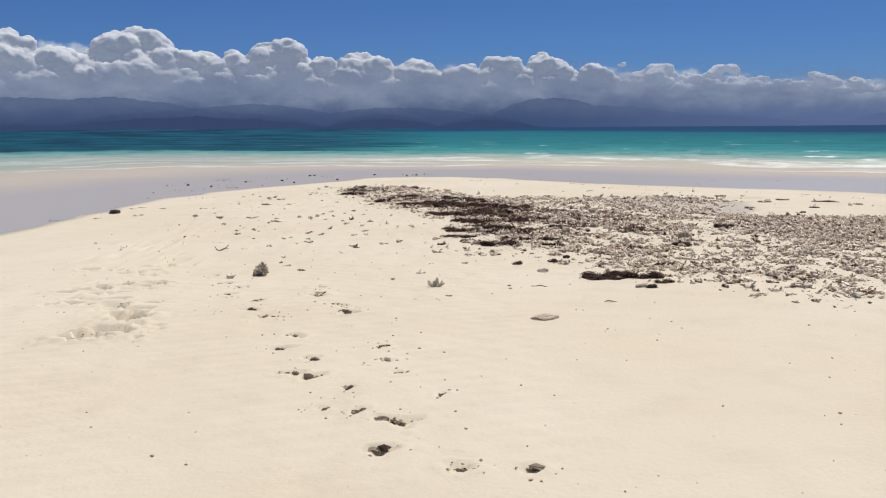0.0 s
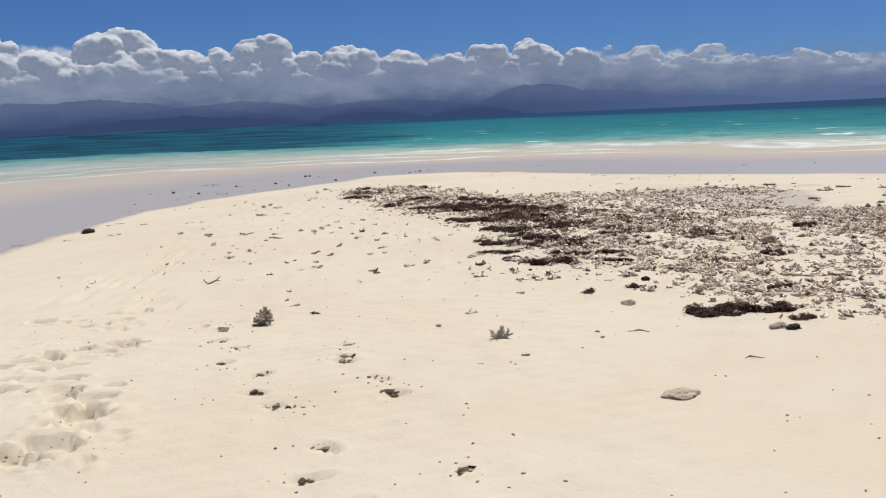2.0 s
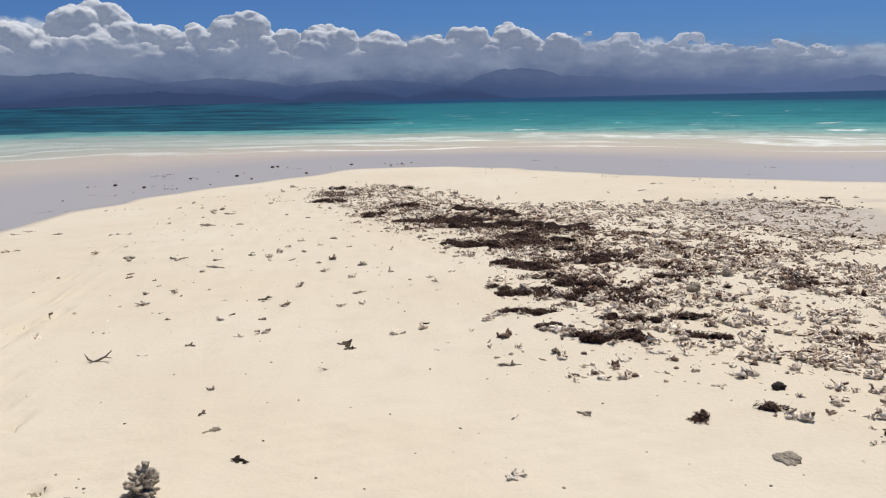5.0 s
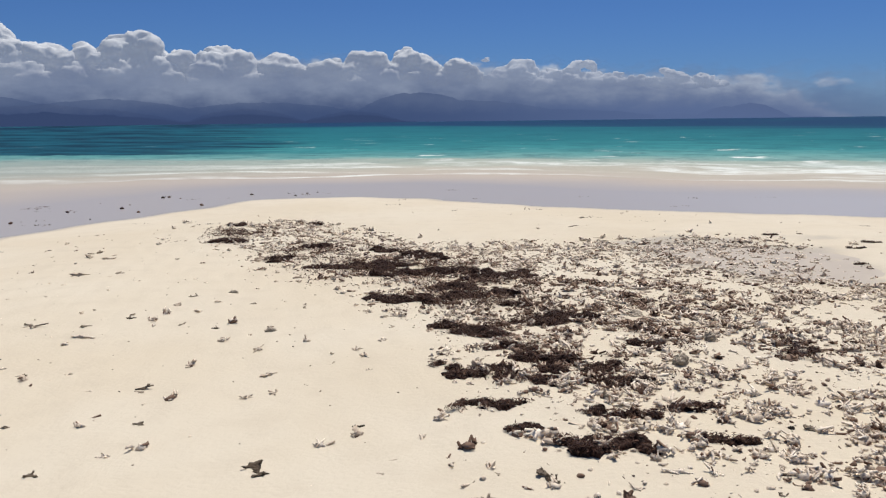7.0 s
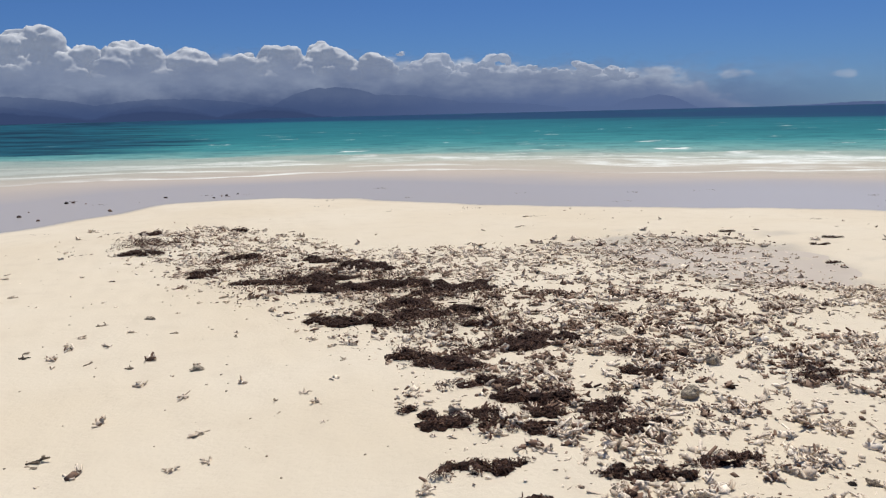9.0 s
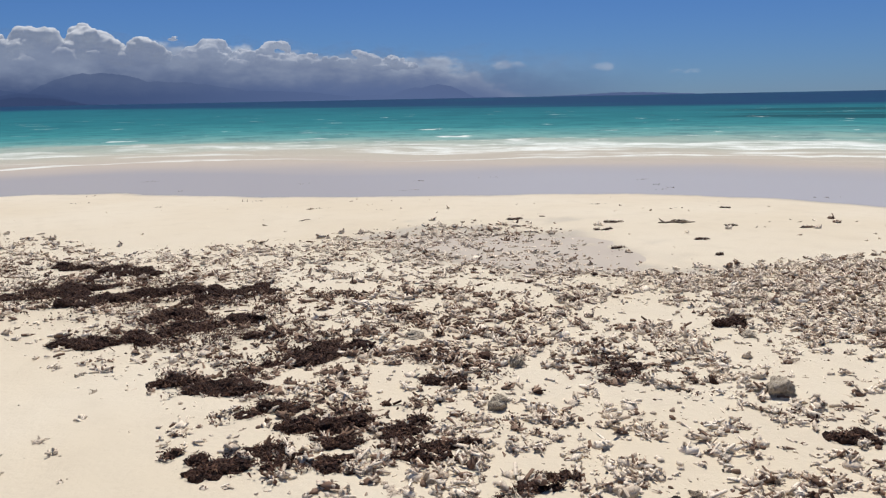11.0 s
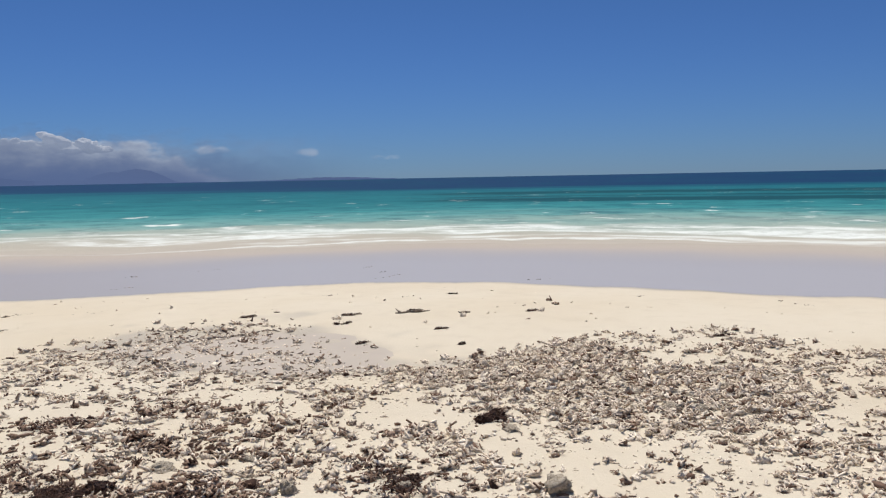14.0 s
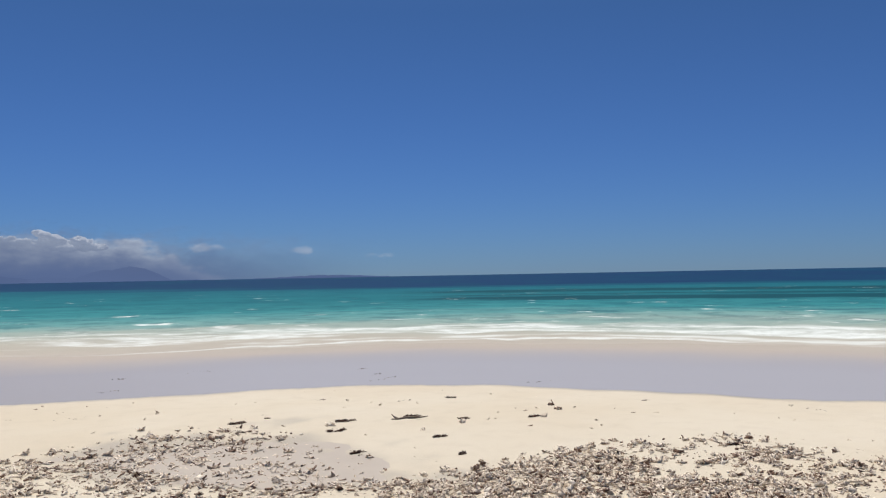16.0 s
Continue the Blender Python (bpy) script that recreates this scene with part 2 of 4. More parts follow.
WEED_MASS = plain_material("matted_seaweed", (0.078, 0.036, 0.023), (0.020, 0.010, 0.008), 55, 0.85, 1.0, 0.02)
DRIFT = plain_material("grey_driftwood", (0.26, 0.20, 0.15), (0.12, 0.09, 0.07), 30)
ROCK = plain_material("tan_rock", (0.60, 0.51, 0.40), (0.40, 0.325, 0.24), 9, bump=0.8, depth=0.02)
DARK_ROCK = plain_material("dark_rock", (0.075, 0.058, 0.046), (0.03, 0.024, 0.02), 14, bump=0.8, depth=0.02)
WHITE_CORAL = plain_material("white_coral", (0.76, 0.66, 0.52), (0.46, 0.37, 0.27), 60, bump=0.8)
# glow share lifts the clouds' shaded faces and stands in for haze light
CLOUD = haze_glow_material("cumulus", (0.90, 0.90, 0.89), (0.315, 0.355, 0.44), 0.50)
HAZY_CLOUD = haze_glow_material("hazy_cumulus", (0.86, 0.86, 0.86), (0.33, 0.385, 0.50), 0.66)
# blue glow is haze light painted onto the hills, not their own colour
FAR_HILL = haze_glow_material("far_hills", (0.03, 0.05, 0.07), (0.051, 0.083, 0.186), 0.93)
NEAR_HILL = haze_glow_material("near_hills", (0.025, 0.04, 0.05), (0.040, 0.065, 0.152), 0.93)
FAINT_HILL = haze_glow_material("faint_hills", (0.06, 0.09, 0.12), (0.086, 0.125, 0.255), 0.94)
VEIL = painted_haze_material("painted_rain_haze", 2.3, 4.7, 0.95, 0.0)
THIN_VEIL = painted_haze_material("painted_shore_haze", 1.2, 3.2, 0.84, 0.0, 0.68, 0.25)


# ---- mesh helpers ----
def mesh_object(name, verts, faces, material, smooth=False, parent=None):
    me = bpy.data.meshes.new(name)
    me.from_pydata([tuple(v) for v in verts], [], [tuple(f) for f in faces])
    me.materials.append(material)
    if smooth:
        me.polygons.foreach_set("use_smooth", [True] * len(me.polygons))
    me.update()
    ob = new(name, me)
    if parent:
        ob.parent = parent
    return ob


def part(name, bm, material, parent, label="", smooth=False):
    me = bpy.data.meshes.new(name)
    bm.to_mesh(me)
    bm.free()
    me.materials.append(material)
    if smooth:
        me.polygons.foreach_set("use_smooth", [True] * len(me.polygons))
    ob = new(name, me)
    ob.parent = parent
    return tagged(ob, label)


def joined(name, pieces, material, smooth=False, tones=None):
    """One mesh out of (verts, faces) numpy pairs; tones: a number for each piece, for its colour."""
    vs, counts, loops, base = [], [], [], 0
    for v, f in pieces:
        vs.append(v)
        loops.append((f + base).ravel())
        counts.append(np.full(len(f), f.shape[1]))
        base += len(v)
    v, lo, ct = np.concatenate(vs), np.concatenate(loops), np.concatenate(counts)
    me = bpy.data.meshes.new(name)
    me.vertices.add(len(v))
    me.vertices.foreach_set("co", v.astype(np.float32).ravel())
    me.loops.add(len(lo))
    me.loops.foreach_set("vertex_index", lo.astype(np.int32))
    me.polygons.add(len(ct))
    me.polygons.foreach_set("loop_start", np.concatenate([[0], np.cumsum(ct)[:-1]]).astype(np.int32))
    if smooth:
        me.polygons.foreach_set("use_smooth", np.ones(len(ct), bool))
    me.materials.append(material)
    me.update(calc_edges=True)
    me.validate()
    if tones is not None:
        me.attributes.new("tone", "FLOAT", "POINT").data.foreach_set("value", np.repeat(tones, [len(v) for v, _ in pieces]).astype(np.float32))
    return new(name, me)


def largest_only(me):
    """Drops all but the largest connected piece of a mesh."""
    bm = bmesh.new()
    bm.from_mesh(me)
    seen, groups = set(), []
    for v in bm.verts:
        if v.index in seen:
            continue
        seen.add(v.index)
        todo, got = [v], [v]
        while todo:
            for e in todo.pop().link_edges:
                for w in e.verts:
                    if w.index not in seen:
                        seen.add(w.index)
                        todo.append(w)
                        got.append(w)
        groups.append(got)
    groups.sort(key=len)
    lost = [v for g in groups[:-1] for v in g]
    if lost:
        bmesh.ops.delete(bm, geom=lost, context="VERTS")
        bm.to_mesh(me)
    bm.free()


def baked(ob):
    """Puts the shape that ob's modifiers give into its mesh, and takes them off."""
    got = ob.evaluated_get(bpy.context.evaluated_depsgraph_get())
    me = bpy.data.meshes.new_from_object(got)
    ob.modifiers.clear()
    largest_only(me)
    ob.data = me
    me.polygons.foreach_set("use_smooth", np.ones(len(me.polygons), bool))
    return ob


def fused(v, f, voxel):
    """One closed body out of overlapping shapes, as numpy verts and quads."""
    ob = mesh_object("body", v, f, CORAL)
    m = ob.modifiers.new("one_body", "REMESH")
    m.mode, m.voxel_size = "VOXEL", voxel
    baked(ob)
    n = len(ob.data.vertices)
    out = np.empty(n * 3, np.float32)
    ob.data.vertices.foreach_get("co", out)
    faces = [tuple(p.vertices) for p in ob.data.polygons]
    bpy.data.objects.remove(ob)
    v = out.reshape(-1, 3).astype(float)
    v = np.array([p + voxel * 0.75 * np.array(noise.noise_vector(Vector(p) * (0.30 / voxel))) for p in v])
    return v, np.array(faces)


def steps(lo, hi, step, far, grow=1.09, mid=None):
    """Even steps from lo to hi, wider even ones over mid = (lo, hi, step), then ever wider ones out to far on both sides."""
    a = list(np.arange(lo, hi + step / 2, step))
    if mid:
        a = list(np.arange(mid[0], lo - mid[2] / 2, mid[2])) + a + list(np.arange(hi + mid[2], mid[1], mid[2]))
        step = mid[2]
    up, w = [a[-1]], step
    while up[-1] < far:
        w *= grow
        up.append(up[-1] + w)
    dn, w = [a[0]], step
    while dn[-1] > -far:
        w *= grow
        dn.append(dn[-1] - w)
    return np.array(dn[:0:-1] + a + up[1:])


def grid_mesh(name, X, Y, Z, material, keep=None, attrs=None):
    ny, nx = X.shape
    v = np.stack([X, Y, Z], -1).reshape(-1, 3)
    i = np.arange(ny * nx).reshape(ny, nx)
    f = np.stack([i[:-1, :-1], i[:-1, 1:], i[1:, 1:], i[1:, :-1]], -1).reshape(-1, 4)
    if keep is not None:
        f = f[(keep.ravel()[f]).any(1)]
    me = bpy.data.meshes.new(name)
    me.vertices.add(len(v))
    me.vertices.foreach_set("co", v.astype(np.float32).ravel())
    me.loops.add(f.size)
    me.loops.foreach_set("vertex_index", f.astype(np.int32).ravel())
    me.polygons.add(len(f))
    me.polygons.foreach_set("loop_start", np.arange(0, f.size, 4, dtype=np.int32))
    me.polygons.foreach_set("use_smooth", np.ones(len(f), bool))
    me.materials.append(material)
    me.update(calc_edges=True)
    for n, val in (attrs or {}).items():
        me.attributes.new(n, "FLOAT", "POINT").data.foreach_set("value", val.astype(np.float32).ravel())
    return new(name, me)


RNG = np.random.default_rng(7)


def waves(seed, n, lo, hi):
    """Smooth random relief, about -1 to 1, out of n sines with lengths from lo to hi metres."""
    r = np.random.default_rng(seed)
    ang, ph, ln = r.uniform(0, 2 * np.pi, n), r.uniform(0, 2 * np.pi, n), np.exp(r.uniform(np.log(lo), np.log(hi), n))
    kx, ky = 2 * np.pi * np.cos(ang) / ln, 2 * np.pi * np.sin(ang) / ln

    def f(x, y):
        return sum(np.sin(kx[j] * x + ky[j] * y + ph[j]) for j in range(n)) / math.sqrt(n) * 0.9
    return f


# ---- plan of the sandbank ----
# the edge where the dry sand meets the wash, going round the spit
EDGE = [(-9, -30), (-7.4, 4), (-6.9, 13.1), (-6.75, 16.5), (-6.6, 19.2), (-6.1, 21.0), (-5.2, 22.7), (-3.9, 24.4), (-2.9, 26.0), (-2.0, 27.2), (-1.0, 27.6), (0.4, 27.4), (1.8, 26.4),
        (2.9, 25.3), (3.8, 24.2), (5.1, 23.2), (6.5, 22.3), (7.6, 21.6), (9.1, 20.6), (10.4, 19.4), (11.4, 17.2), (11.95, 15.2), (12.4, 13.4), (12.9, 12.2), (13.9, 4), (14.6, -30)]


def inside_distance(pts):
    """Signed distance to a closed outline, positive inside."""
    p = np.array(pts, float)
    q = np.roll(p, -1, 0)

    def f(x, y):
        best = np.full(np.shape(x), 1e9)
        odd = np.zeros(np.shape(x), bool)
        for (ax, ay), (bx, by) in zip(p, q):
            dx, dy = bx - ax, by - ay
            t = np.clip(((x - ax) * dx + (y - ay) * dy) / (dx * dx + dy * dy), 0, 1)
            best = np.minimum(best, np.hypot(x - ax - t * dx, y - ay - t * dy))
            with np.errstate(divide="ignore", invalid="ignore"):
                odd ^= ((ay > y) != (by > y)) & (x < ax + (y - ay) * dx / (dy if dy else 1e-9))
        return np.where(odd, best, -best)
    return f


edge_distance = inside_distance(EDGE)
patches, specks = waves(31, 16, 0.35, 1.3), waves(32, 12, 1.2, 3.5)
wobble, dune, ripple = waves(3, 9, 1.2, 6.0), waves(4, 10, 2.0, 9.0), waves(5, 14, 0.15, 0.9)
POOL = inside_distance([(3.6, 17.9), (4.6, 17.8), (5.5, 17.2), (5.85, 16.2), (5.75, 15.2), (5.5, 14.5), (5.0, 14.4), (4.6, 15.0), (4.3, 15.9), (3.7, 16.8)])
DAMP = inside_distance([(3.4, 18.3), (4.5, 18.3), (5.4, 17.9), (6.25, 17.5), (5.85, 15.7), (5.45, 14.5), (5.7, 14.0), (5.2, 13.95), (4.6, 14.4), (3.95, 14.9), (3.8, 15.9), (3.1, 16.6)])
POOL_Z, SEA_Z = -0.018, -0.085

# dents: small prints of two trails, the churned track beside them, and its deeper scuffs
PRINTS = [(-0.28, 4.83), (-0.41, 5.12), (-0.42, 5.46), (-0.04, 4.43), (-0.55, 4.55), (-0.65, 4.21), (-0.47, 4.15), (-0.32, 4.02), (-0.24, 3.97), (-0.30, 3.64), (0.04, 3.44), (0.34, 3.43),
          (-0.86, 5.19), (-0.91, 4.86), (-0.77, 4.77), (-1.09, 5.47), (-1.06, 5.79), (-0.76, 6.54), (-0.92, 6.86), (-1.11, 7.32), (-1.42, 6.43), (-1.30, 6.39), (-1.59, 6.69), (-1.59, 7.00),
          (-1.88, 7.28), (-1.13, 7.60), (-1.10, 7.21), (-1.90, 7.72), (-2.35, 8.56), (-2.19, 8.43), (-2.06, 7.96), (-0.84, 6.76)]
TRACK = [(-2.56, 5.88), (-2.70, 6.85), (-2.42, 6.40), (-2.33, 6.00), (-2.80, 7.96), (-3.18, 8.88), (-3.35, 9.95), (-3.73, 11.61), (-3.96, 12.55), (-3.83, 10.84), (-3.18, 7.71), (-3.10, 7.35),
          (-4.02, 10.08), (-3.62, 8.96), (-4.56, 15.03), (-4.30, 11.49), (-4.29, 13.51), (-3.08, 9.34)]
SCUFFS = [(-2.54, 5.79), (-2.7, 6.8), (-2.82, 8.01), (-2.38, 6.31), (-2.77, 7.92), (-2.42, 6.52), (-3.1, 8.98)]


def sand_height(x, y):
    d = edge_distance(x, y) + 0.12 * wobble(x, y)
    near = np.exp(-((x - 1) ** 2 + (y - 12) ** 2) / 900.0)
    dry = np.clip(d / 4.0, 0, 1)
    dry = dry * dry * (3 - 2 * dry)
    z = SEA_Z + dry * (-SEA_Z) + near * dry * (0.018 * dune(x, y))
    out = np.clip(-d, 0, None)
    z = z - 0.004 * np.minimum(out, 8) - 0.03 * np.clip(out - 8, 0, 60) - 0.002 * np.clip(out - 60, 0, 900)
    z = z + 0.004 * ripple(x, y) * dry * near
    crown = np.clip((10.2 - y) / 3.4, 0, 1)
    z = z + 0.075 * crown * crown * (3 - 2 * crown) * dry
    p = np.clip((POOL(x, y) - 0.28 + 0.25 * wobble(x * 2.2, y * 2.2) + 0.22 * ripple(x * 0.6, y * 0.6) + 0.16 * patches(x, y)) / 0.5, -0.5, 1)
    z = z + np.where(p > -0.5, -0.022 * (p + 0.5) * dry, 0)
    return z


def dented(X, Y, Z):
    r = np.random.default_rng(11)
    low, rim = np.zeros_like(Z), np.zeros_like(Z)
    for pts, size, depth, many, spread in ((PRINTS, 0.034, 0.024, 2, 0.035), (TRACK, 0.046, 0.056, 7, 0.17), (SCUFFS, 0.052, 0.062, 3, 0.09)):
        for px, py in pts:
            for n in range(many):
                cx, cy = px + r.normal(0, spread) * (n > 0), py + r.normal(0, spread) * (n > 0)
                s, k, a = size * r.uniform(0.45, 1.25), depth * (1.25 if py < 7.3 and size > 0.05 else 1.0) * (1.3 if n == 0 else r.uniform(0.3, 1.1)), r.normal(0, 0.5)
                st = r.uniform(1.2, 2.6)
                ix, iy = np.searchsorted(X[0], (cx - 0.5, cx + 0.5)), np.searchsorted(Y[:, 0], (cy - 0.5, cy + 0.5))
                box = (slice(iy[0], iy[1]), slice(ix[0], ix[1]))
                x, y = X[box] - cx, Y[box] - cy
                u, v = (x * math.cos(a) + y * math.sin(a)) / st, -x * math.sin(a) + y * math.cos(a)
                q = np.sqrt(u * u + v * v) / s * (1 + 0.22 * ripple(x * 2.3 + cx * 9, y * 2.3 + cy * 7))
                low[box] = np.maximum(low[box], k * np.exp(-q ** 8 * 0.7))
                rim[box] = np.maximum(rim[box], 0.30 * k * np.exp(-((q - 1.5) / 0.4) ** 2))
    return Z + np.where(low > rim, -low, rim)


# ---- ground: one sheet of sand, beach, sea bed ----
gx, gy = steps(-4.4, 0.6, 0.025, 4900, 1.2, (-8.5, 13.5, 0.20)), steps(3.2, 9.4, 0.030, 4900, 1.2, (-2.0, 28.0, 0.20))
GX, GY = np.meshgrid(gx, gy)
GZ = dented(GX, GY, sand_height(GX, GY))
WET = np.clip((0.25 - edge_distance(GX, GY) - 0.12 * wobble(GX, GY)) / 0.25, 0, 1) + np.clip((DAMP(GX, GY) + 0.25 + 0.4 * wobble(GX * 2, GY * 2) + 0.2 * patches(GX, GY)) / 1.0, 0, 0.6)
ground = tagged(grid_mesh("ground", GX, GY, GZ, SAND, None, {"wet": np.clip(WET, 0, 1)}), "pale cream coral sand, dry and trodden, wet at the edge", "sand", kind="structure")


def ground_at(x, y):
    return float(sand_height(np.array(x, float), np.array(y, float)))


# ---- sea ----
sx, sy = steps(-30, 45, 0.42, 4850, 1.12), steps(6, 62, 0.32, 4850, 1.12)
SX, SY = np.meshgrid(sx, sy)
D = -(edge_distance(SX, SY) + 0.12 * wobble(SX, SY))
AZ = np.degrees(np.arctan2(SX - 1.0, SY - 8.0))
swell, chop = waves(21, 10, 4.0, 14.0), waves(22, 14, 1.0, 4.0)
left = np.clip((-2.0 - AZ) / 22.0, 0, 1)
E_ = np.clip(D, 0, None)
E_ = E_ * (1 - 0.38 * left * np.clip(E_ / 12.0, 0, 1)) + 0.25 * wobble(SX * 0.4, SY * 0.4) * np.clip(E_ / 6, 0, 1)
right = np.clip((AZ - 24) / 22.0, 0, 1)
E_ = E_ + 0.6 * right * np.clip((E_ - 9) / 4, 0, 1)
amp = np.clip((E_ - 6) / 8, 0, 1)
fade = np.exp(-np.hypot(SX, SY) / 160.0)
crest = sum(h * np.exp(-((E_ - c - 1.1 * swell(SX * 0.5, SY * 0.5)) / w) ** 2) for c, h, w in ((9.0, 0.03, 0.4), (14.2, 0.13, 0.8), (19.0, 0.10, 1.2), (26.0, 0.10, 1.8)))
SZ = SEA_Z + amp * fade * (0.035 * swell(SX, SY) + 0.02 * chop(SX, SY)) + crest * (0.55 + 0.45 * wobble(SX * 0.3, SY * 0.3))
REEF = np.clip((1 - AZ) / 20.0, 0, 1) * np.clip((E_ - 25) / 10, 0, 1) * 1.9 + 0.62 * np.clip((AZ - 42) / 9.0, 0, 1) * np.clip((E_ - 42) / 7, 0, 1) * np.clip((98 - E_) / 18, 0, 1)
OFFING = E_ * (1 + 2.0 * np.clip((AZ - 6) / 40, 0, 1) * np.clip((E_ - 70) / 60, 0, 1) + 0.5 * np.clip((-4 - AZ) / 14, 0, 1) * np.clip((E_ - 60) / 60, 0, 1))
sea = tagged(grid_mesh("water", SX, SY, SZ, SEA, D > -0.8, {"shore_distance": E_, "along": np.radians(AZ) * 30.0, "reef": np.clip(REEF, 0, 1.9), "offing": OFFING}),
             "turquoise lagoon with small breakers and a thin clear wash", "sea", kind="structure")

# shallow pool left by the tide among the rubble
px_, py_ = np.meshgrid(np.arange(2.9, 6.8, 0.08), np.arange(13.6, 18.8, 0.08))
k_ = Mat("pool_water")
k_.base(k_.mix(k_.noise(1.5, 3), (0.53, 0.455, 0.375), (0.45, 0.385, 0.32)), 0.5, 0.06)
pool = tagged(grid_mesh("tide_pool", px_, py_, np.full(px_.shape, POOL_Z), k_.m, POOL(px_, py_) > -0.35), "shallow grey tide pool lying on the sand", "puddle", kind="structure")


# ---- sky's edge: hills, painted rain-haze sheets, cumulus ----
def polar(az, el, r):
    a, e = radians(az), radians(el)
    return Vector((r * math.sin(a), r * math.cos(a), 1.6 + r * math.tan(e)))


def hill(name, r, lo, hi, peaks, rough, seed, material, label):
    """A ridge of land from azimuth lo to hi; peaks are (azimuth, elevation, half width) in degrees."""
    n = int((hi - lo) * 14)
    verts, faces, rows = [], [], 7
    for i in range(n + 1):
        az = lo + (hi - lo) * i / n
        top = max(h * max(0.0, 1 - abs((az - a) / w) ** 1.7) for a, h, w in peaks)
        top *= 1 + rough * noise.fractal(Vector((az * 0.55, seed, 0)), 0.9, 2.1, 5)
        top += 0.05 * noise.fractal(Vector((az * 1.9, seed + 9, 0)), 0.8, 2.0, 4)
        for j in range(rows):
            f = j / (rows - 1)
            fold = 60 * noise.fractal(Vector((az * 0.8, seed + 3, f * 2.2)), 0.8, 2.0, 4)
            p = polar(az, max(top, 0.02) * f, r + 420 * f + fold * f)
            p.z = p.z if f else -15.0
            verts.append(p)
    for i in range(n):
        for j in range(rows - 1):
            a = i * rows + j
            faces.append((a, a + rows, a + rows + 1, a + 1))
    return tagged(mesh_object(name, verts, faces, material, True), label, "mountain")


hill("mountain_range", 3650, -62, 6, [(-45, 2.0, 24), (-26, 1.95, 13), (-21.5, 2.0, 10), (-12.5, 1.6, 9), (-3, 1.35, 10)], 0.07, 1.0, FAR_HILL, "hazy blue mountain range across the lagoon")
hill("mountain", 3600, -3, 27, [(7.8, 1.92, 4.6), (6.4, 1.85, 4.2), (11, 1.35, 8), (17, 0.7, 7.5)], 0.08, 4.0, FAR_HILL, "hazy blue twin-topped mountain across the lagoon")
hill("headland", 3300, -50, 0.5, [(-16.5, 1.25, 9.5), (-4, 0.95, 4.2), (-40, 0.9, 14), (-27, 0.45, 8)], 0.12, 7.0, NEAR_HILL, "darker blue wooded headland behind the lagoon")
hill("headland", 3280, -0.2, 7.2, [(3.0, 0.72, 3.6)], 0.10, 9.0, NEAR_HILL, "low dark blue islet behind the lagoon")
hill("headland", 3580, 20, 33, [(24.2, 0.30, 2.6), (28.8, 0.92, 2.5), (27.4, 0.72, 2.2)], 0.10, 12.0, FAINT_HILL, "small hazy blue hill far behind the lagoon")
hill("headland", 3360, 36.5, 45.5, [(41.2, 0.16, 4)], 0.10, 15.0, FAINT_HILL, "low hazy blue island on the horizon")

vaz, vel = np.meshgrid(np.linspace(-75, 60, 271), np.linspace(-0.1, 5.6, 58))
# two see-through sheets that carry the painted haze glow
for vr, mat_, lab_ in ((4150.0, VEIL, "glowing sheet painted as grey rain haze under the clouds"), (3560.0, THIN_VEIL, "glowing sheet painted as thin blue haze before the mountains")):
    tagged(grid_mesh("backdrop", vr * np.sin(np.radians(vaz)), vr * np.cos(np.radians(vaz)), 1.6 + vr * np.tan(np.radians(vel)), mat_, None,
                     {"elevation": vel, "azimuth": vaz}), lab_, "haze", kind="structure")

profile = np.interp(vaz, [-75, -30, -18, -12, -4, 6, 12, 18, 22, 27, 31, 36, 60], [5.0, 5.0, 4.8, 4.3, 3.9, 3.75, 3.4, 3.2, 2.75, 2.45, 1.7, -0.5, -3.0])
under = profile - vel
for ca, ce, cw, ch in ((28.9, 2.40, 1.5, 0.45), (33.7, 2.08, 1.4, 0.38), (39.6, 1.85, 1.0, 0.36), (44.7, 1.43, 1.2, 0.28)):
    under = np.maximum(under, 0.30 - 0.6 * ((vaz - ca) / cw) ** 2 - 0.7 * ((vel - ce) / ch) ** 2)
tagged(grid_mesh("backdrop", 4760 * np.sin(np.radians(vaz)), 4760 * np.cos(np.radians(vaz)), 1.6 + 4760 * np.tan(np.radians(vel)), sheet_material(), None,
                 {"elevation": vel, "azimuth": vaz, "under": under}), "glowing sheet painted as a soft grey cloud layer behind the heaped cumulus", "cloud", kind="structure")

ICO = bmesh.new()
bmesh.ops.create_icosphere(ICO, subdivisions=2, radius=1.0)
ICO_V = np.array([v.co[:] for v in ICO.verts])
ICO_F = np.array([[v.index for v in f.verts] for f in ICO.faces])
ICO.free()
BILLOW = bpy.data.textures.new("billow", "CLOUDS")
BILLOW.noise_scale, BILLOW.noise_depth, BILLOW.noise_basis = 75.0, 4, "ORIGINAL_PERLIN"
TUFT = bpy.data.textures.new("tuft", "CLOUDS")
TUFT.noise_scale, TUFT.noise_depth = 30.0, 4
CURL = bpy.data.textures.new("curl", "CLOUDS")
CURL.noise_scale, CURL.noise_depth = 13.0, 2


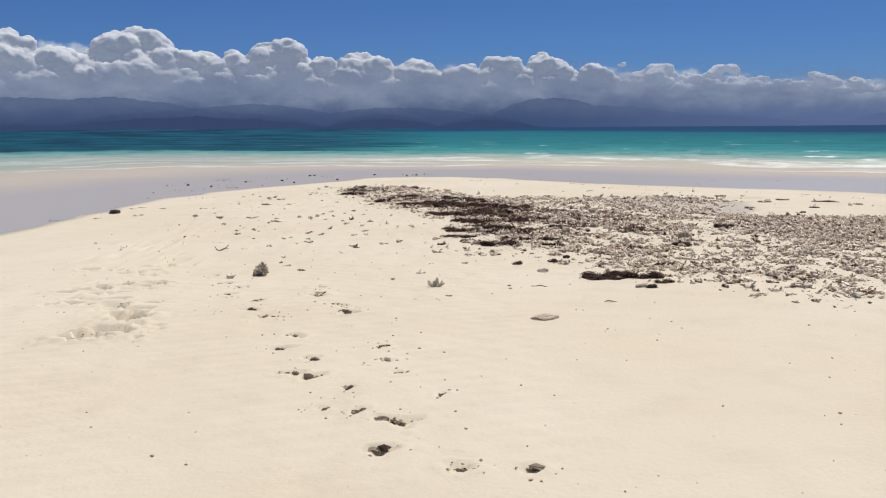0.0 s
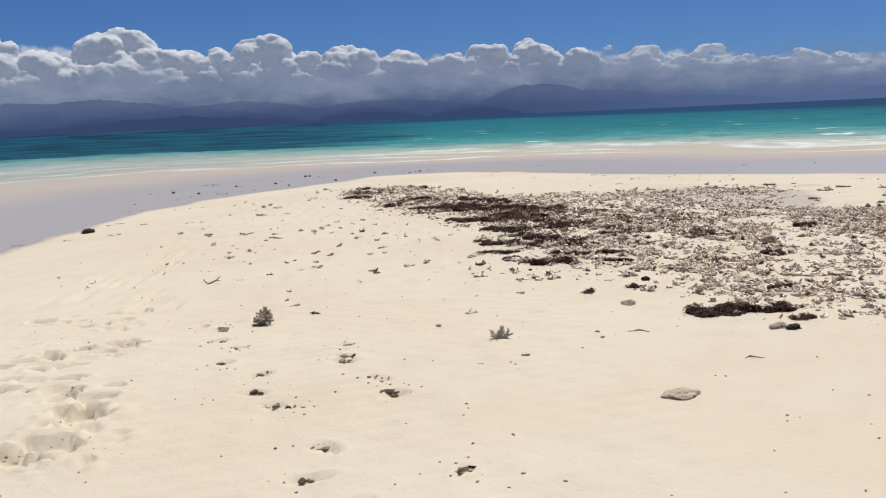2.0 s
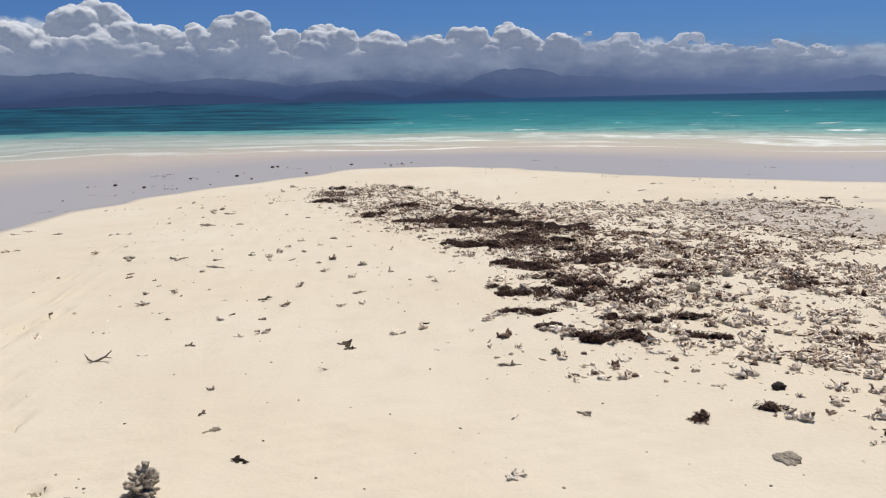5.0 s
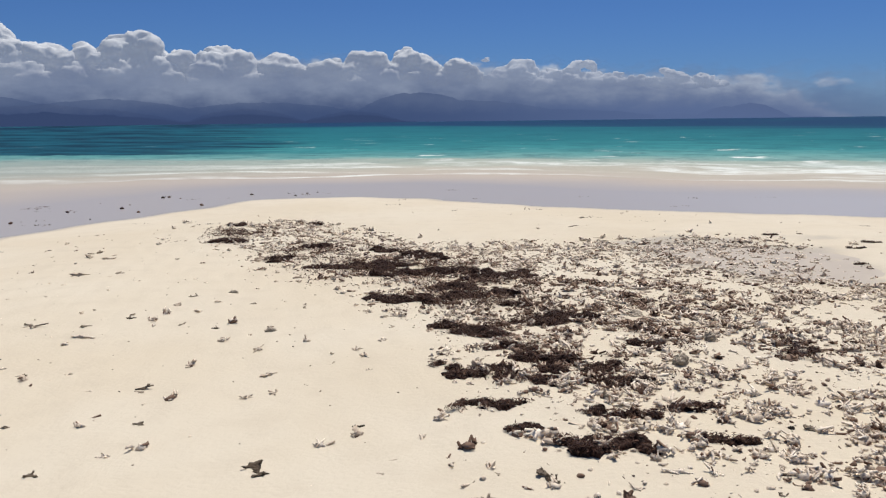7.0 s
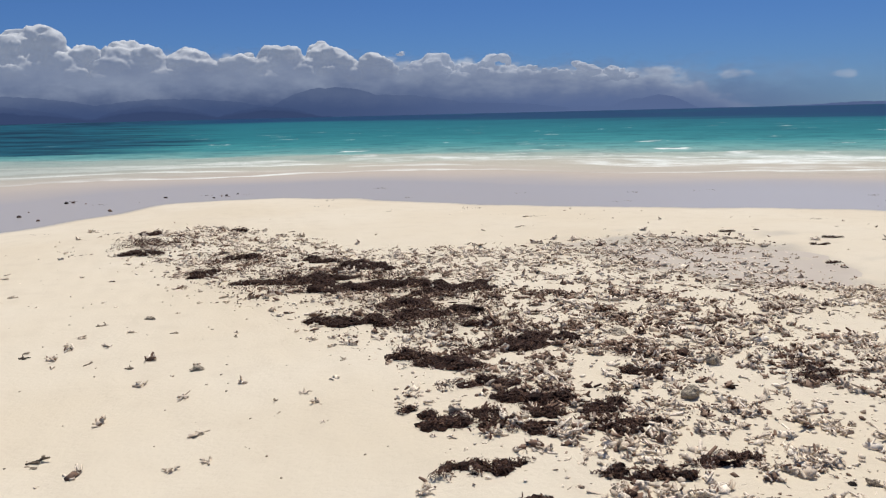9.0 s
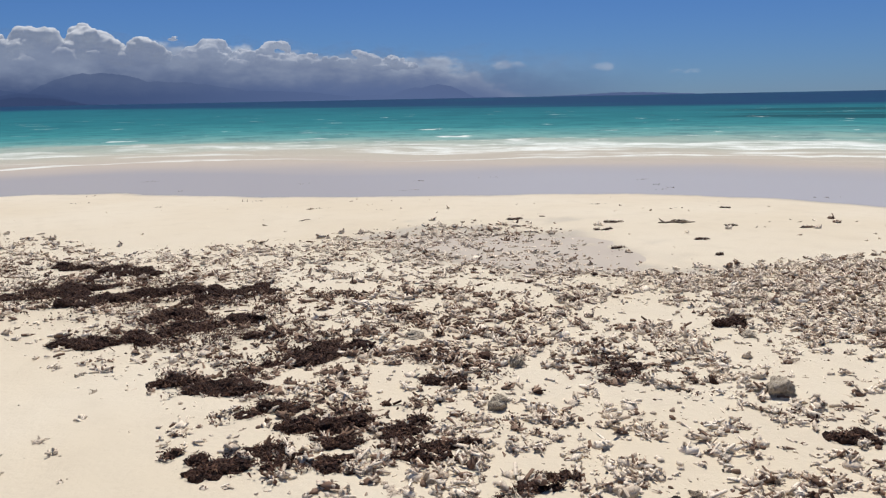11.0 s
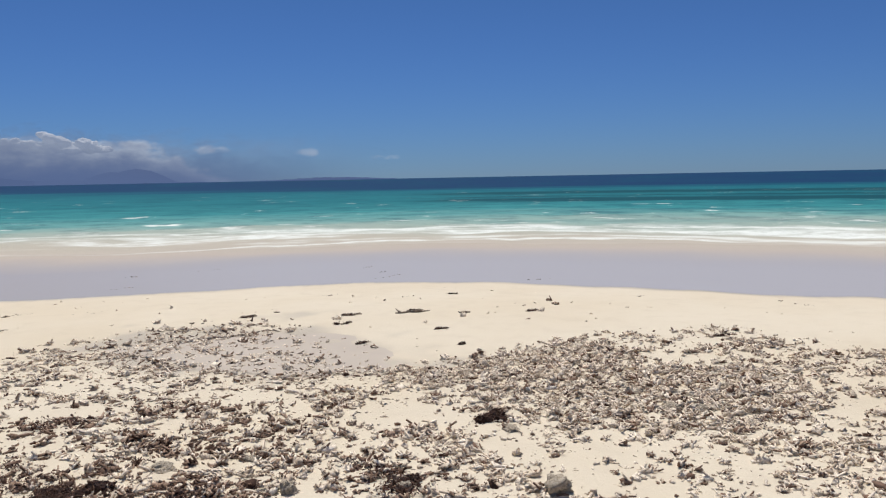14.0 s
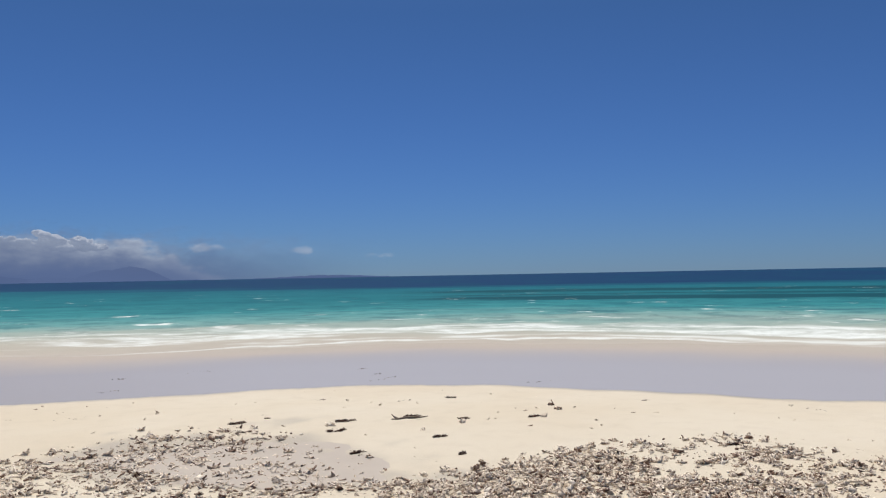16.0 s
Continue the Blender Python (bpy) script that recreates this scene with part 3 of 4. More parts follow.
def cloud(az, top, half, base, seed, material=None, flat=1.0):
    """A heap of billowing puffs grown into one body; az, top, half width and base in degrees as seen from the beach."""
    r = np.random.default_rng(seed)
    pieces = []
    tall = top - base
    for i in range(int(22 + 30 * half * tall / 3)):
        u = r.uniform(-1, 1)
        cap = base + tall * (1 - abs(u) ** 2.2 * 0.75) * (1 + 0.22 * noise.noise(Vector((u * 2.6, seed * 1.7, 0))))
        size = min(half, tall) * r.uniform(0.12, 0.37) * (0.55 if i % 3 == 0 else 1.0)
        el = min(cap - size * flat * 0.9, base + (cap - base) * r.uniform(0.0, 1.1) ** 0.8)
        rad = 4330 * math.radians(size)
        c = polar(az + u * half, el, 4330 + r.uniform(-70, 40) + 45 * (el - base))
        pieces.append((ICO_V * rad * np.array([1.4, 1.2, 0.85 * flat]) + np.array(c), ICO_F))
    floor_ = polar(az, base + tall * 0.12, 4330)
    turn_ = np.array(Euler((0, 0, -radians(az))).to_matrix())
    pieces.append(((ICO_V * 4330 * math.radians(1.0) * np.array([half * 1.02, half * 0.35, tall * 0.26])) @ turn_.T + np.array(floor_), ICO_F))
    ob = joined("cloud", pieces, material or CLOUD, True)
    m = ob.modifiers.new("one_body", "REMESH")
    m.mode, m.voxel_size, m.use_smooth_shade = "VOXEL", 11.0 if half > 1.2 else 6.0, True
    for tex, k in ((BILLOW, 44.0), (TUFT, 22.0), (CURL, 8.0)):
        m = ob.modifiers.new("relief", "DISPLACE")
        m.texture, m.texture_coords, m.strength, m.mid_level = tex, "GLOBAL", k * min(1.0, half / 1.5), 0.5
    baked(ob)
    return tagged(ob, "white heaped cumulus cloud with a grey base" if half > 1.2 else "small pale cloud beside the heaped bank", "cloud", "clouds over the mountains")


CLOUDS = [(-33, 6.6, 4.2), (-27.2, 6.0, 2.6), (-24, 5.0, 2.4), (-19.4, 6.35, 2.8), (-16.2, 5.1, 2.2), (-13.4, 4.7, 1.8), (-10.7, 5.85, 2.2), (-8.0, 4.6, 1.7),
          (-5.2, 5.0, 2.1), (-1.6, 4.6, 1.8), (1.6, 4.2, 1.6), (4.0, 4.7, 1.7), (7.0, 4.65, 1.7), (10.0, 4.1, 1.5), (14.0, 3.95, 1.9), (18.2, 3.95, 1.25),
          (16.2, 3.35, 1.8), (20.8, 3.1, 1.9), (23.8, 3.15, 1.5), (26.0, 2.9, 1.3)]
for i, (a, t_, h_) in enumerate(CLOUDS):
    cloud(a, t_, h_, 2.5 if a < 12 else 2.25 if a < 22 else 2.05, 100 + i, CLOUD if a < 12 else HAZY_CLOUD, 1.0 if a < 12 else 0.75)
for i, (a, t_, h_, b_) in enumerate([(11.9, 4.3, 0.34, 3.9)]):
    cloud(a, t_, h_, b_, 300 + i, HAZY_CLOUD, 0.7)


# ---- coral rubble, seaweed, stones ----
def tube(path, radii, sides=5):
    """A bent tapering tube with a pointed end, as numpy verts and triangles."""
    p = np.array(path, float)
    v, f = [], []
    for i in range(len(p)):
        t = p[min(i + 1, len(p) - 1)] - p[max(i - 1, 0)]
        t = t / (np.linalg.norm(t) + 1e-9)
        a = np.cross(t, (0.3, 0.9, 0.2))
        a = a / (np.linalg.norm(a) + 1e-9)
        b = np.cross(t, a)
        for j in range(sides):
            w = 2 * np.pi * j / sides
            v.append(p[i] + radii[i] * (a * math.cos(w) + b * math.sin(w)))
    for i in range(len(p) - 1):
        for j in range(sides):
            q, n = i * sides + j, i * sides + (j + 1) % sides
            f += [(q, n, n + sides), (q, n + sides, q + sides)]
    last = (len(p) - 1) * sides
    v.append(p[-1] + (p[-1] - p[-2]) * 0.08)
    f += [(last + j, last + (j + 1) % sides, len(v) - 1) for j in range(sides)]
    return np.array(v), np.array(f)


def merge(pieces):
    vs, fs, base = [], [], 0
    for v, f in pieces:
        vs.append(v)
        fs.append(f + base)
        base += len(v)
    return np.concatenate(vs), np.concatenate(fs)


def staghorn(seed, arms, spread=0.9, sides=4, thick=0.075):
    """A broken piece of branching coral about one unit across, lying on its side or standing."""
    r = np.random.default_rng(seed)
    pieces = []
    for i in range(arms):
        a, up = r.uniform(0, 2 * np.pi), r.uniform(0.0, 0.55)
        way = np.array([math.cos(a) * spread, math.sin(a) * spread, up])
        way /= np.linalg.norm(way)
        ln = r.uniform(0.28, 0.52)
        start = np.array([*r.uniform(-0.16, 0.16, 2), r.uniform(0.02, 0.1)])
        mid = start + way * ln * 0.55 + r.normal(0, 0.04, 3)
        end = start + way * ln + r.normal(0, 0.05, 3)
        rad = thick * r.uniform(0.75, 1.25)
        pieces.append(tube([start, mid, end], [rad, rad * 0.95, rad * 0.8], sides))
        if r.random() < 0.45:
            e2 = mid + (end - mid) * 0.4 + r.normal(0, 0.13, 3) + (0, 0, 0.05)
            pieces.append(tube([mid, e2], [rad * 0.8, rad * 0.65], sides))
    v, f = merge(pieces)
    v[:, 2] = np.maximum(v[:, 2], -0.06)
    return v, f


LUMP = bmesh.new()
bmesh.ops.create_icosphere(LUMP, subdivisions=4, radius=0.5)
LUMP_V = np.array([v.co[:] for v in LUMP.verts])
LUMP_F = np.array([[v.index for v in f.verts] for f in LUMP.faces])
LUMP.free()


def lump(seed, flat=0.7, rough=0.35, scale=2.2, long=1.0):
    off = Vector(np.random.default_rng(seed).uniform(0, 50, 3))
    v = []
    for p in LUMP_V:
        q = Vector(p)
        v.append(q * (1 + rough * noise.fractal(q * scale + off, 0.8, 2.1, 4) + 0.25 * rough * noise.noise(q * scale * 4 + off)))
    v = np.array(v) * (long, 1.0, flat)
    v[:, 2] += 0.32 * flat
    return v, LUMP_F


def small_lump(seed, flat=0.7, fine=1):
    r = np.random.default_rng(seed)
    bm = bmesh.new()
    bmesh.ops.create_icosphere(bm, subdivisions=fine, radius=0.5)
    v = np.array([q.co[:] for q in bm.verts]) * (1 + r.uniform(-0.42, 0.42, (len(bm.verts), 1))) * (r.uniform(0.8, 1.3), 1, flat)
    f = np.array([[q.index for q in t.verts] for t in bm.faces])
    bm.free()
    v[:, 2] += 0.3 * flat
    return v, f


def twig(seed):
    r = np.random.default_rng(seed)
    pts = [np.array([-0.5, 0, 0.06])]
    for _ in range(2):
        pts.append(pts[-1] + np.array([0.5, r.uniform(-0.16, 0.16), r.uniform(-0.04, 0.08)]))
    fat = r.uniform(0.95, 1.5)
    out = [tube(pts, [0.085 * fat, 0.11 * fat, 0.075 * fat], 4)]
    for _ in range(int(r.integers(0, 3))):
        out.append(tube([pts[1] * r.uniform(0.4, 1.0), pts[1] + np.array([r.uniform(-0.2, 0.25), r.choice([-1, 1]) * 0.2, 0.12])], [0.09 * fat, 0.065 * fat], 4))
    return merge(out)


def tuft(seed, arms, thick=0.072, high=0.8):
    """A broken tuft of finger coral: a low body bristling with short stubby branches."""
    r = np.random.default_rng(seed)
    out = []
    v, f = small_lump(seed * 31, 0.55)
    out.append((v * (0.58 * r.uniform(0.8, 1.4), 0.5, 0.55), f))
    for _ in range(arms):
        a, up = r.uniform(0, 6.28), r.uniform(-0.05, 1.0)
        way = np.array([math.cos(a), math.sin(a), up * high * 1.2])
        way = way / np.linalg.norm(way) + r.normal(0, 0.25, 3)
        root = np.array([*r.uniform(-0.30, 0.30, 2), r.uniform(0.02, 0.20)])
        w = thick * r.uniform(0.7, 1.35)
        out.append(tube([root, root + way * r.uniform(0.16, 0.36)], [w, w * 0.8], 3))
    v, f = merge(out)
    v[:, 2] = np.maximum(v[:, 2], -0.05)
    return v, f


BUSHY = [staghorn(500 + i, 8 + i % 3, 0.95, 3, 0.12) for i in range(6)]
SPRIG = [staghorn(520 + i, 4 + i % 3, 1.3, 3, 0.145) for i in range(6)]
NUBS = [small_lump(540 + i, 0.65) for i in range(6)]
TWIGS = [twig(560 + i) for i in range(9)]
HEADS = [lump(580 + i, 0.6, 0.85, 3.4, 1.3) for i in range(4)]
TUFTS = [tuft(600 + i, 7 + i % 3) for i in range(14)]
KINDS = [(BUSHY, 0.02, 0.05, 0.10), (SPRIG, 0.12, 0.04, 0.10), (NUBS, 0.08, 0.015, 0.04), (TWIGS, 0.34, 0.03, 0.10), (TUFTS, 0.44, 0.045, 0.15)]


def knobbly(v, f, seed):
    """Worn, pitted skin on a broken piece of coral."""
    off = Vector((seed * 3.1, seed * 1.7, 0))
    return np.array([p + 0.05 * np.array(noise.noise_vector(Vector(p) * 9 + off)) + 0.025 * np.array(noise.noise_vector(Vector(p) * 21 + off)) for p in v]), f


STICKS = [staghorn(620 + i, 3 + i % 2, 2.2, 5, 0.10) for i in range(9)]
WHOLE = [[knobbly(*fused(*q, 0.06), i) for i, q in enumerate(k)] for k in (BUSHY, SPRIG)] + [HEADS, [knobbly(*fused(*q, 0.05), i) for i, q in enumerate(STICKS)]]
KIND_NAMES = ["branching", "broken branching", "rounded", "twig-like"]

RUBBLE = inside_distance([(-2.48, 21.4), (-1.5, 22.0), (-0.75, 21.95), (0.06, 20.7), (0.85, 18.8), (1.6, 18.6), (2.6, 18.4), (3.7, 18.5), (4.8, 18.35), (5.9, 18.0), (5.8, 16.9), (5.75, 15.8),
                          (5.5, 14.4), (6.1, 14.2), (7.0, 14.05), (7.8, 13.6), (9.1, 12.8), (8.6, 11.5), (9.8, 9.5), (9.8, 4.8), (5.6, 5.4), (3.7, 6.7), (3.1, 6.55), (2.7, 6.75), (2.55, 7.3), (2.1, 7.65),
                          (1.6, 7.95), (1.35, 8.4), (1.4, 8.95), (1.15, 9.3), (1.0, 9.7), (0.15, 9.95), (-0.15, 10.3), (-0.1, 11.4), (0.0, 12.1), (-0.1, 13.25), (-0.5, 14.5), (-0.97, 15.76), (-1.53, 16.8), (-2.4, 19.2)])
DENSE = inside_distance([(4.6, 14.5), (5.9, 14.4), (7.16, 14.28), (7.62, 13.83), (7.3, 13.0), (6.8, 12.1), (7.36, 11.5), (6.1, 10.6), (4.86, 10.6), (4.5, 11.25), (4.3, 11.6), (4.02, 11.9), (4.05, 12.3), (4.62, 13.26), (4.01, 13.85)])
BROWN = inside_distance([(0.9, 12.1), (1.0, 14.2), (1.6, 15.3), (3.2, 15.3), (3.7, 13.9), (3.0, 12.8), (2.2, 11.9)])
BARE = [(3.63, 13.33, 0.34), (3.83, 12.11, 0.20), (4.42, 11.81, 0.20), (2.58, 11.62, 0.24), (3.49, 11.21, 0.28), (1.48, 11.32, 0.20), (0.53, 11.69, 0.15), (1.35, 12.55, 0.17), (-0.36, 15.84, 0.25), (2.05, 15.47, 0.32),
        (1.5, 12.85, 0.27), (1.22, 13.72, 0.15), (3.98, 11.5, 0.32), (3.38, 11.4, 0.16), (4.29, 10.76, 0.30), (4.01, 13.21, 0.30), (3.56, 10.88, 0.2), (2.64, 16.23, 0.32), (2.28, 11.26, 0.20), (0.5, 10.35, 0.25), (1.7, 9.6, 0.35), (6.9, 12.6, 0.3)]


def rubble_density(x, y):
    d = RUBBLE(x, y)
    edge = np.clip(d / 1.0 + 0.10, 0, 1)
    k = np.clip(0.44 + 0.30 * patches(x, y) + 0.16 * specks(x, y), 0.12, 0.85)
    k = np.maximum(k, np.clip(DENSE(x, y) / 0.4, 0, 1) * 1.0)
    far = np.clip((y - 13.4) / 2.0, 0, 1)
    k = np.maximum(k, far * (0.52 + 0.3 * patches(x, y)))
    k = np.maximum(k, np.where(DAMP(x, y) > -0.3, 0.55 + 0.3 * patches(x, y), 0)) * np.where((POOL(x, y) > -0.1) & (x > 4.9) & (y < 16.4), 0.35, 1.0)
    k = np.maximum(k, np.clip(BROWN(x, y) / 0.4, 0, 1) * (0.74 + 0.36 * patches(x, y)))
    k = np.maximum(k, 0.8 * np.exp(-((x - 3.1) ** 2 + (y - 12.0) ** 2) / 0.35))
    for bx, by, br in BARE:
        k = k * (1 - 0.9 * np.exp(-(((x - bx) ** 2 + (y - by) ** 2) / br ** 2) ** 2))
    return edge * k


def placed(v, x, y, z, size, yaw, tilt=0.0, roll=0.0):
    m = np.array((Euler((roll, tilt, 0)).to_matrix()))
    c, s_ = math.cos(yaw), math.sin(yaw)
    q = (v * size) @ m.T
    return np.stack([q[:, 0] * c - q[:, 1] * s_ + x, q[:, 0] * s_ + q[:, 1] * c + y, q[:, 2] + z], 1)


SPINE = [(-2.0, 20.2, 0.4), (-0.8, 18.0, 0.55), (-0.2, 16.7, 0.6), (0.6, 16.2, 0.65), (0.9, 15.2, 0.6), (0.5, 14.6, 0.45), (1.15, 13.6, 0.5), (0.5, 13.2, 0.35), (0.8, 12.3, 0.35), (1.69, 12.6, 0.4), (2.75, 12.3, 0.4), (1.9, 15.0, 0.6)]
N_HEAPS, N_SINGLE = 34000, 32000
hx_, hy_ = RNG.uniform(-2.6, 9.8, N_HEAPS), RNG.uniform(4.8, 22.0, N_HEAPS)
keep_ = RNG.random(N_HEAPS) * 1.45 < rubble_density(hx_, hy_) * (1 + 0.75 * np.maximum(np.clip(DENSE(hx_, hy_) / 0.5, 0, 1), 0.8 * (DAMP(hx_, hy_) > -0.1)))
hx_, hy_ = hx_[keep_], hy_[keep_]
many_ = RNG.integers(2, 6, len(hx_))
wide_ = np.repeat(0.018 + 0.0075 * many_, many_)
ux_, uy_ = RNG.normal(0, 0.75, len(wide_)), RNG.normal(0, 0.75, len(wide_))
rx_, ry_ = np.repeat(hx_, many_) + ux_ * wide_ * 1.15, np.repeat(hy_, many_) + uy_ * wide_
lift_ = (0.45 + 0.35 * np.clip(DENSE(rx_, ry_) / 0.5, 0, 1)) * wide_ * np.exp(-(ux_ ** 2 + uy_ ** 2)) * RNG.uniform(0.0, 1.0, len(wide_))
tx_, ty_ = RNG.uniform(-2.6, 9.8, N_SINGLE), RNG.uniform(4.8, 22.0, N_SINGLE)
keep_ = RNG.random(N_SINGLE) < rubble_density(tx_, ty_)
rx_, ry_, lift_ = np.append(rx_, tx_[keep_]), np.append(ry_, ty_[keep_]), np.append(lift_, np.zeros(keep_.sum()))
sx1, sy1 = RNG.uniform(-4.8, 0.2, 420), RNG.uniform(10.5, 23.0, 420)
sx2, sy2 = RNG.uniform(0.5, 10.5, 420), RNG.uniform(11.0, 24.0, 420)
stray_x, stray_y = np.append(sx1, sx2), np.append(sy1, sy2)
ok_ = (edge_distance(stray_x, stray_y) > 0.5) & (RUBBLE(stray_x, stray_y) < 0.2) & (RNG.random(840) < np.where(stray_x < 0.3, 0.55, 0.55))
rx_, ry_, lift_ = np.append(rx_, stray_x[ok_]), np.append(ry_, stray_y[ok_]), np.append(lift_, np.zeros(ok_.sum()))
rz_ = sand_height(rx_, ry_) + lift_
cut_ = np.cumsum([k[1] for k in KINDS])
rubble_pieces, brown_pieces, fragments = [], [], 0
fragment_meshes = {}
stain_ = np.clip(BROWN(rx_, ry_) / 0.5, 0, 1) * np.clip(0.75 + 0.5 * patches(rx_, ry_), 0.2, 1)
for x, y, z, stained in zip(rx_, ry_, rz_, stain_):
    kind = int(np.searchsorted(cut_, RNG.random() * cut_[-1]))
    kind = (3, 3, 2, 4)[int(RNG.integers(4))] if y > 14.3 and kind in (0, 1, 4) else kind
    z = max(z, POOL_Z - 0.008) if POOL(np.array(x), np.array(y)) > 0 else z
    shapes, _, lo, hi = KINDS[kind]
    which = int(RNG.integers(len(shapes)))
    size = (lo + (hi - lo) * RNG.random() ** 1.6) * (1.05 if y > 14.3 else 0.95)
    yaw, tilt, roll = RNG.uniform(0, 6.28), RNG.normal(0, 0.25), RNG.normal(0, 0.25)
    v, f = shapes[which]
    if fragments < 90 and kind in (0, 1) and -0.2 < x < 3.6 and 8.0 < y < 12.2 and size > 0.07 and RNG.random() < 0.55:
        key = (kind, which)
        if key not in fragment_meshes:
            me = bpy.data.meshes.new("coral_fragment")
            wv, wf = WHOLE[kind][which]
            me.from_pydata(wv.tolist(), [], wf.tolist())
            me.materials.append(CORAL)
            fragment_meshes[key] = me
        ob = new("coral_fragment", fragment_meshes[key])
        ob.matrix_basis = Matrix.LocRotScale((x, y, z), Euler((roll, tilt, yaw)), (size, size, size))
        tagged(ob, "bleached %s coral fragment lying on sand" % KIND_NAMES[kind], "coral", "coral rubble")
        fragments += 1
    else:
        weedy = max(math.exp(-((x - sx_) ** 2 + (y - sy_) ** 2) / (sr_ * (1.2 if sx_ < 1.5 else 0.9)) ** 2) for sx_, sy_, sr_ in SPINE)
        weedy = max(weedy, 0.85 * stained)
        (brown_pieces if RNG.random() < 0.05 + 0.68 * weedy else rubble_pieces).append((placed(v, x, y, z - 0.006, size, yaw, tilt, roll), f))
# crumbs: the smallest broken bits between the pieces
cx_, cy_ = RNG.uniform(-2.6, 9.8, 60000), RNG.uniform(4.8, 22.0, 60000)
ok_ = RNG.random(60000) < np.clip(RUBBLE(cx_, cy_) / 0.8 + 0.25, 0, 1) * np.clip(0.30 + 0.9 * rubble_density(cx_, cy_), 0, 1) * np.where(POOL(cx_, cy_) > 0, 0.1, 1.0)
cx_, cy_ = cx_[ok_], cy_[ok_]
for x, y, z in zip(cx_, cy_, sand_height(cx_, cy_)):
    v, f = (NUBS, TWIGS)[int(RNG.random() < 0.65)][int(RNG.integers(6))]
    rubble_pieces.append((placed(v, x, y, z - 0.003, 0.012 + 0.030 * RNG.random() ** 2, RNG.uniform(0, 6.28), RNG.normal(0, 0.3)), f))
tagged(joined("coral_rubble", brown_pieces, CORAL_BROWN, False, RNG.random(len(brown_pieces))), "reddish brown weed-stained broken coral rubble", "coral", kind="stuff")
tagged(joined("coral_rubble", rubble_pieces, CORAL, False, RNG.random(len(rubble_pieces))), "grey and cream broken coral rubble strewn on sand", "coral", kind="stuff")


# single pieces of coral out on the open sand: x, y, width
def loose_coral(x, y, size, seed, material=None, kind=None):
    r = np.random.default_rng(seed)
    kind = int(r.integers(3)) if kind is None else kind
    v, f = WHOLE[kind][int(r.integers(4))]
    ob = mesh_object("coral_fragment", v, f, material or (CORAL if r.random() < 0.45 else CORAL_GREY))
    ob.matrix_basis = Matrix.LocRotScale((x, y, ground_at(x, y) - 0.006), Euler((r.normal(0, 0.15), r.normal(0, 0.15), r.uniform(0, 6.3))), (size * r.uniform(0.9, 1.15), size * r.uniform(0.6, 0.9), size * (r.uniform(0.55, 0.8) if size < 0.1 else r.uniform(0.38, 0.55))))
    return tagged(ob, "weathered %s coral fragment alone on open sand" % KIND_NAMES[kind], "coral", "coral on the open sand")


PALE_OPEN = [(-3.27, 14.23, 0.22), (-2.72, 13.77, 0.19), (-3.77, 18.28, 0.21), (-3.47, 18.10, 0.19), (-1.99, 12.19, 0.11), (-1.16, 12.39, 0.13), (-1.15, 10.76, 0.13), (-1.25, 10.25, 0.10), (-0.72, 12.53, 0.09),
          (-0.08, 10.19, 0.16), (0.28, 10.29, 0.13), (0.65, 10.11, 0.12), (-0.16, 9.26, 0.08), (-0.26, 8.52, 0.13), (-2.16, 8.37, 0.14), (1.06, 9.63, 0.13), (1.01, 9.87, 0.10), (1.48, 9.13, 0.11),
          (0.21, 9.29, 0.09), (1.18, 9.21, 0.11), (-2.50, 14.57, 0.12), (-2.18, 14.93, 0.14), (-2.02, 15.29, 0.15), (-1.75, 14.99, 0.14), (-1.42, 14.84, 0.09), (-1.91, 14.60, 0.14), (-0.71, 12.78, 0.07),
          (-0.52, 10.57, 0.06)]
PALE_EDGE = [(-2.81, 14.16, 0.13), (-3.54, 16.93, 0.21), (-3.09, 16.91, 0.13), (-4.54, 19.29, 0.17), (-3.77, 18.64, 0.21), (-0.51, 12.88, 0.11), (-0.18, 13.52, 0.12), (-1.11, 14.86, 0.09), (-0.91, 14.53, 0.08),
          (-1.96, 11.07, 0.08), (-1.88, 11.54, 0.08), (0.87, 10.28, 0.13), (1.47, 10.12, 0.16), (1.18, 10.84, 0.14), (-0.09, 10.64, 0.04), (0.43, 10.07, 0.05), (0.25, 9.94, 0.17), (0.79, 11.38, 0.14),
          (1.92, 10.72, 0.13)]
DARK_OPEN = [(-3.79, 14.25, 0.12), (-2.65, 11.65, 0.09), (-2.51, 11.27, 0.10), (-2.27, 10.88, 0.10), (-1.75, 9.25, 0.12), (-1.86, 9.54, 0.08), (-1.92, 9.94, 0.07), (-1.51, 8.82, 0.13), (0.60, 7.73, 0.09),
          (0.58, 7.52, 0.05), (0.45, 7.33, 0.04), (0.02, 7.14, 0.13), (-0.52, 8.07, 0.08), (-0.40, 6.30, 0.05), (0.78, 9.11, 0.08), (-2.48, 14.42, 0.09), (-2.76, 11.86, 0.06), (-1.99, 12.26, 0.13),
          (-3.20, 13.18, 0.06), (-2.90, 12.73, 0.11), (-1.98, 14.12, 0.09), (-1.69, 13.92, 0.07), (-0.90, 12.07, 0.05), (-0.59, 11.23, 0.07), (-1.13, 10.67, 0.11), (0.27, 10.38, 0.14), (-0.08, 10.18, 0.10),
          (1.26, 9.94, 0.06), (0.61, 10.03, 0.04)]
for i, (x, y, w) in enumerate(PALE_OPEN + PALE_EDGE):
    loose_coral(x, y, w * 1.05, 700 + i, CORAL if i % 2 else CORAL_GREY, (1, 0, 0, 3)[i % 4])
